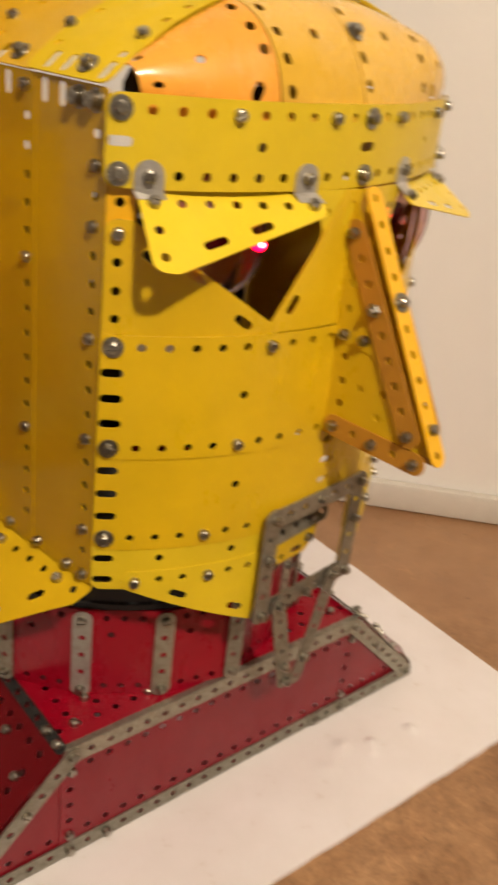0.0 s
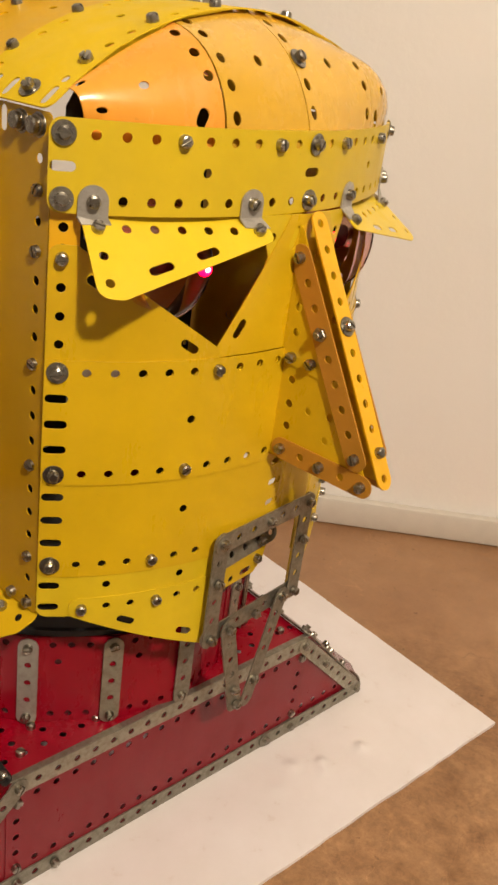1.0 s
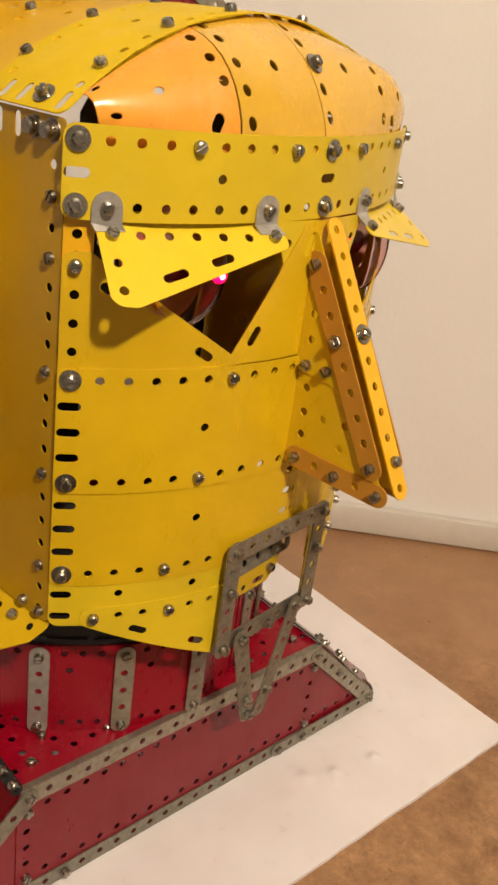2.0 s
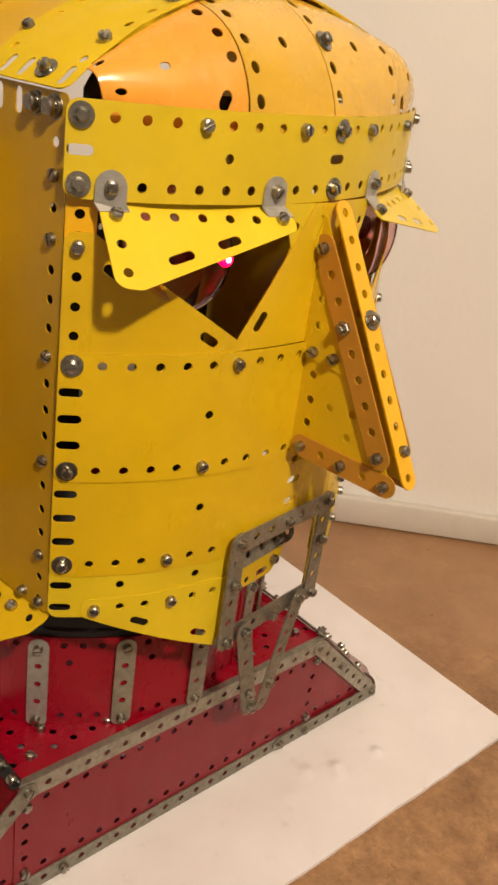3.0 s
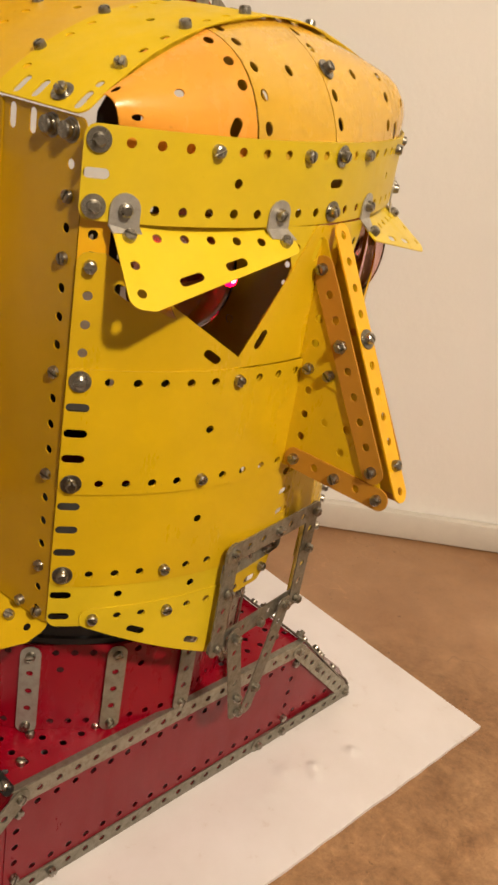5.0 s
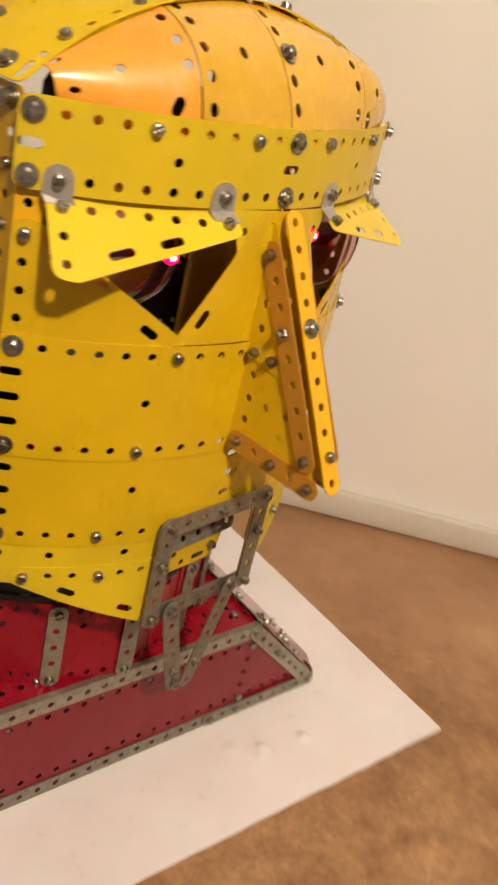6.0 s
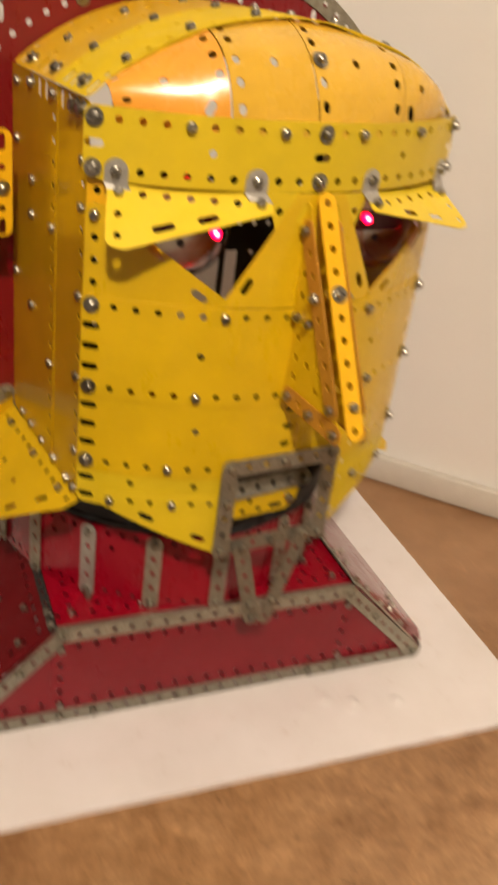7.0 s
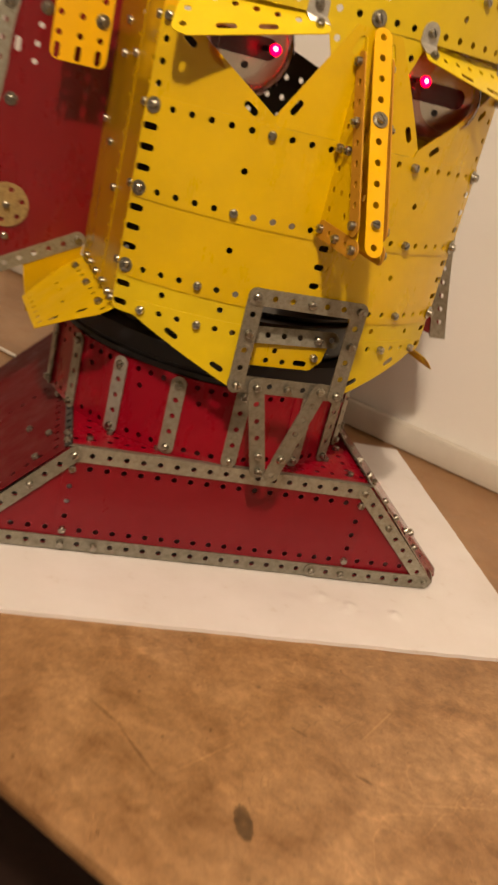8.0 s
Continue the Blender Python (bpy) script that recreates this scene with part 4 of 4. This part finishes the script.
def gap_fillers():
    """Added black sheets darken gaps beside the dome's outer plates, under the roof's front edge."""
    for sgn in (-1, 1):
        up = [(6.2, 33.6), (8.15, 33.6), (8.15, 34.4), (7.35, 35.6), (6.2, 36.35)]
        if sgn < 0:
            up = [(-x, z) for x, z in reversed(up)]
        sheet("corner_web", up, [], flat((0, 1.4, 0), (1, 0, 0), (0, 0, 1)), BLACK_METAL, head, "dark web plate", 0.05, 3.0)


def dome():
    panels = (
        (-9.1, -4.45, 0.08, ORANGE, "orange curved dome plate", [(-8.5, 2.9), (-6.8, 1.7), (-4.85, 3.3), (-4.8, 2.4), (-4.72, 1.6), (-8.2, 0.8), (-5.2, 0.5, 55, 0.12)]),
        (-4.365, -0.58, 0.06, AMBER, "amber curved dome plate", [(-3.95, v) for v in (0.5, 1.3, 2.1, 3.0, 3.65)] + [(-2.3, 2.0)]),
        (-0.495, 4.2, 0.04, AMBER, "amber curved dome plate", [(-0.15, v) for v in (0.7, 1.4, 2.8, 3.4)] + [(1.75, 2.1)] + [(3.8, v) for v in (0.7, 1.5, 2.2, 3.1)]),
        (4.26, 9.1, 0.02, AMBER, "amber curved dome plate", [(4.75, 0.55, -55, 0.12), (5.3, 1.4), (7.5, 1.0), (6.2, 3.2)]))
    for a, b, w, mat, lab, holes in panels:
        out = [(a, -0.8), (b, -0.8), (b, 4.1), (a, 4.1)]
        if a < -9:
            out = [(-8.5, -0.8), (b, -0.8), (b, 4.1), (-9.1, 4.1), (-8.8, 3.0), (-8.7, 0.8)]
        if b > 9:
            out = [(a, -0.8), (8.5, -0.8), (8.7, 0.8), (8.8, 3.0), (9.1, 4.1), (a, 4.1)]
        ob = sheet("dome_plate", out, holes, (lambda q: lambda u, v, z: dome_at(u, v, q + z))(w), mat, head, lab, 0.05, 0.45)
        if a == -0.495:
            bolt(ob, dome_at(-0.1, 2.1, w + 0.02), (0, -0.72, 0.7), "washer")


def crest():
    """Big red arch standing behind the head, edged with a nickel rim."""
    y, zc, xc, wide, high = 11.55, 25.5, -0.2, 16.3, 15.4
    def spread_out(u, v, w):
        spread = 0.091 * max(0.0, zc - v) ** 1.345 * min(1.0, max(0.0, (abs(u - xc) - 10.0) / 6.0))
        return Vector((u + math.copysign(spread, u), y - w, v)) * P
    def arch(off, a):
        q = 2 / 2.2
        return (xc + (wide - off) * math.copysign(abs(math.sin(a)) ** q, a), zc + (high - off) * abs(math.cos(a)) ** q)
    def along(off, gap, start=0.0):
        """Points on the arch at even distances, from the left foot to the right one."""
        fine = [arch(off, math.pi * (i / 600 - 0.5)) for i in range(601)]
        out, run = [], -start
        for p, q in zip(fine, fine[1:]):
            run += math.hypot(q[0] - p[0], q[1] - p[1])
            if run >= 0:
                out.append(q)
                run -= gap
        return out
    arc = lambda off: [arch(off, -math.pi / 2 + math.pi * i / 60) for i in range(61)]
    foot = 13.2
    inner = [(9.38, 16.0), (9.38, 34.3)] + [(R_ROOF * math.sin(a) * 0.99, Z_ROOF + R_ROOF * math.cos(a) - 0.15) for a in np.linspace(0.72, -0.72, 17)] + [(-9.38, 34.3), (-9.38, 16.0)]
    out = [(xc - wide + 0.5, foot)] + arc(0.5) + [(xc + wide - 0.5, foot)] + inner
    out.reverse()
    row = along(2.5, 1.0, 0.4)
    studs = row[3::6]
    holes = [p for p in row if p not in studs] + [(*p, 90) for p in along(1.45, 3.75, 1.2)]
    disc = sheet("crest_plate", out, holes, spread_out, CREST_RED, head, "glossy red arched crest of enamelled plates", 0.06, 1.5)
    rim = [(xc - wide, foot)] + arc(0.0) + [(xc + wide, foot), (xc + wide - 1.05, foot)] + list(reversed(arc(1.05))) + [(xc - wide + 1.05, foot)]
    rim.reverse()
    mid = along(0.52, 1.0, 0.3)
    hs = [p for i, p in enumerate(mid) if i % 9 != 3] + [(xc + sx * (wide - 0.52), zc - 1.0 - k) for sx in (-1, 1) for k in range(11)]
    rm = sheet("crest_rim", rim, hs, lambda u, v, w: spread_out(u, v, w + 0.12), STEEL, head, "curved perforated nickel rim", 0.07, 3.0)
    for x, z in mid[3::9]:
        bolt(rm, spread_out(x, z, 0.14), (0, -1, 0), "washer")
    for x, z in studs + [(-14.9, 23.7), (14.5, 23.7)]:
        bolt(disc, spread_out(x, z, 0.02), (0, -1, 0), "washer")
    for sgn in (-1, 1):
        st = bar("crest_strip", (sgn * 10.0, y - 0.1, 16.2), (sgn * 16.0, y - 0.1, 13.1), (0, -1, 0), STEEL, head, (0,), "perforated nickel strip")
        bolt(st, Vector((sgn * 10.0, y - 0.12, 16.2)) * P, (0, -1, 0))
        fill = [(9.6, 16.2), (13.2, 14.3), (12.6, 11.0), (9.7, 13.0)]
        if sgn > 0:
            fill = list(reversed(fill))
        sheet("infill_plate", [(sgn * a, b) for a, b in fill], [], flat((0, y - 0.02, 0), (1, 0, 0), (0, 0, 1)), SHADED_YELLOW, head, "deep yellow plate behind the flared plate", 0.05, 2.0)
        ring = [(1.35 * math.cos(2 * math.pi * i / 28), 1.35 * math.sin(2 * math.pi * i / 28)) for i in range(28)]
        hs = [(0.95 * math.cos(2 * math.pi * (i + 0.3) / 6), 0.95 * math.sin(2 * math.pi * (i + 0.3) / 6)) for i in range(6)]
        dk = sheet("bush_wheel", ring, hs, flat((sgn * 14.6, y - 0.12, 17.6), (1, 0, 0), (0, 0, 1)), BRASS, head, "pale brass round plate with a ring of holes", 0.07, 1.0)
        bolt(dk, Vector((sgn * 14.6, y - 0.14, 17.6)) * P, (0, -1, 0))
        bolt(disc, Vector((sgn * 14.5, y - 0.02, 15.7)) * P, (0, -1, 0))
        # ear plate standing clear of the disc
        ye = 8.2
        out = rounded([(10.5, 26.5), (13.6, 26.5), (13.6, 31.7), (10.5, 31.7)], 0.45)
        if sgn < 0:
            out = [(-x, z) for x, z in reversed(out)]
        holes = [(sgn * x, z) for x in (11.0, 12.1, 13.25) for z in (27.9, 28.9, 29.9)] + [(sgn * x, z, 90) for x in (11.0, 12.1, 13.25) for z in (27.0, 31.1)]
        holes = [h for h in holes if not (abs(abs(h[0]) - 11.0) < 0.01 and abs(h[1] - 28.9) < 0.01)]
        er = sheet("ear_plate", out, holes, flat((0, ye, 0), (1, 0, 0), (0, 0, 1)), STRIP_Y, head, "orange-yellow perforated ear plate", 0.05)
        bolt(er, Vector((sgn * 11.0, ye - 0.02, 28.9)) * P, (0, -1, 0), "washer")
        bm = bmesh.new()
        lathe(bm, [(0.0, 0.0), (0.0016, 0.0), (0.0016, 3.3 * P), (0.0, 3.3 * P)], 10,
              Matrix.Translation(Vector((sgn * 11.0, y, 28.9)) * P) @ Matrix.Rotation(radians(90), 4, "X"))
        part("ear_rod", bm, BRIGHT_STEEL, er, "thin nickel rod")


def eyes():
    for sgn in (-1, 1):
        c = Vector((sgn * 5.45, -0.2, 29.5))
        turn = Matrix.Translation(c * P) @ Matrix.Rotation(radians(90), 4, "X")
        bm = bmesh.new()
        lathe(bm, [(0.0, 0.0), (2.15 * P, 0.0), (2.2 * P, 0.001), (2.15 * P, 0.002), (0.0, 0.002)], 36, turn)
        disc = part("eye_disc", bm, PALE, head, "polished nickel eye disc", True)
        bm = bmesh.new()
        lathe(bm, [(2.3 * P, 0.000), (2.35 * P, 0.0), (2.35 * P, 0.008), (2.0 * P, 0.016), (1.74 * P, 0.0195), (1.71 * P, 0.0187), (1.95 * P, 0.0152), (2.28 * P, 0.0078), (2.3 * P, 0.0)], 36, turn)
        part("eye_rim", bm, RED_LIT_PLASTIC, disc, "clear plastic rim lit red", True)
        bm = bmesh.new()
        slot = rounded([(-1.8, -0.5), (1.62, -0.5), (1.62, 0.52), (-1.8, 0.52)], 0.48)
        f = [bm.verts.new((c + Vector((x, -0.24, z))) * P) for x, z in slot]
        g = [bm.verts.new((c + Vector((x, -0.16, z))) * P) for x, z in slot]
        bm.faces.new(f), bm.faces.new(g)
        for i in range(len(slot)):
            bm.faces.new((f[i - 1], f[i], g[i], g[i - 1]))
        part("eye_slot", bm, SLOT_RED, disc, "dark red slot window")
        bm = bmesh.new()
        at = Vector((-4.52, -2.1, 29.54)) if sgn < 0 else Vector((3.88, -1.6, 29.93))
        bmesh.ops.create_uvsphere(bm, u_segments=16, v_segments=10, radius=0.0034, matrix=Matrix.Translation(at * P))
        part("diode", bm, LED, disc, "lit red diode", True)
        bm = bmesh.new()
        lathe(bm, [(0.0, 0.0), (0.0018, 0.0), (0.0018, -at.y * P - 0.0075), (0.0, -at.y * P - 0.0075)], 10, Matrix.Translation((at + Vector((0, 1.8, 0))) * P) @ Matrix.Rotation(radians(90), 4, "X"))
        part("diode_holder", bm, BLACK_METAL, disc, "black diode holder")
        bm = bmesh.new()
        bmesh.ops.create_uvsphere(bm, u_segments=12, v_segments=8, radius=0.0016, matrix=Matrix.Translation((at + Vector((-0.06, -0.17, 0.03))) * P))
        part("diode_core", bm, LED_CORE, disc, "white-hot diode core", True)
        hole = bmesh.new()
        lathe(hole, [(0.0, 0.0), (0.0022, 0.0), (0.0022, 0.0005), (0.0, 0.0005)], 14, Matrix.Translation((c + Vector((0.12, -0.18, -0.9))) * P) @ Matrix.Rotation(radians(90), 4, "X"))
        part("eye_hole", hole, BLACK_METAL, disc, "dark hole in the eye disc")
    # black perforated plates across the open back
    back = flat((0, 10.7, 0), (1, 0, 0), (0, 0, 1))
    pieces = ([(-9.3, 15.6), (0.2, 15.6), (0.2, 24.55), (4.05, 24.55), (4.05, 15.6), (9.3, 15.6), (9.3, 33.5), (4.6, 33.5), (3.2, 29.4), (1.0, 30.1), (-9.3, 29.6)],)
    for out in pieces:
        hs = [(x, z) for x in range(-9, 10) for z in (16.4, 20.4, 24.4, 26.2, 27.3, 28.5)]
        sheet("back_plate", out, hs, back, BLACK_METAL, head, "black perforated inner plate", 0.06, 2.0)
    bar("inner_strip", (2.80, 10.4, 16.2), (2.86, 10.4, 25.2), (0, -1, 0), BLACK_METAL, head, (), "black inner strip", 0.07, 0.18, 0.2)


PALE = plain("polished_nickel", (0.62, 0.57, 0.48), 0.24, 1.0, 0.93)
SLOT_RED = plain("dark_red_window", (0.06, 0.003, 0.004), 0.25)
brow_band()
cheek(-1)
cheek(1)
brow_plate(1)
brow_plate(-1)
nose()
mouth()
side_wall(-1)
side_wall(1)
roof()
gap_fillers()
dome()
crest()
eyes()


# base plate on which the head sits on the ring
def head_floor():
    bm = bmesh.new()
    c = HEAD.inverted() @ Vector((0.0077, 0.153, 0))
    lathe(bm, [(0.06, 0.1998), (0.118, 0.1998), (0.118, 0.2025), (0.06, 0.2025), (0.06, 0.1998)], 48, Matrix.Translation((c.x, c.y, 0)))
    part("head_floor", bm, BLACK_METAL, head, "black mounting ring under the head", True)


head_floor()


def cable():
    cu = bpy.data.curves.new("white_cable", "CURVE")
    cu.dimensions, cu.bevel_depth, cu.bevel_resolution = "3D", 0.0022, 3
    sp = cu.splines.new("BEZIER")
    pts = ((-0.32, 0.46, -0.002), (-0.22, 0.455, -0.0018), (-0.16, 0.405, -0.0018), (-0.10, 0.36, -0.0018))
    sp.bezier_points.add(len(pts) - 1)
    for b, p in zip(sp.bezier_points, pts):
        b.co = p
        b.handle_left_type = b.handle_right_type = "AUTO"
    cu.materials.append(CABLE)
    tagged(new("power_cable", cu), "thin white power cable lying on the table behind the plinth", "cable")


cable()
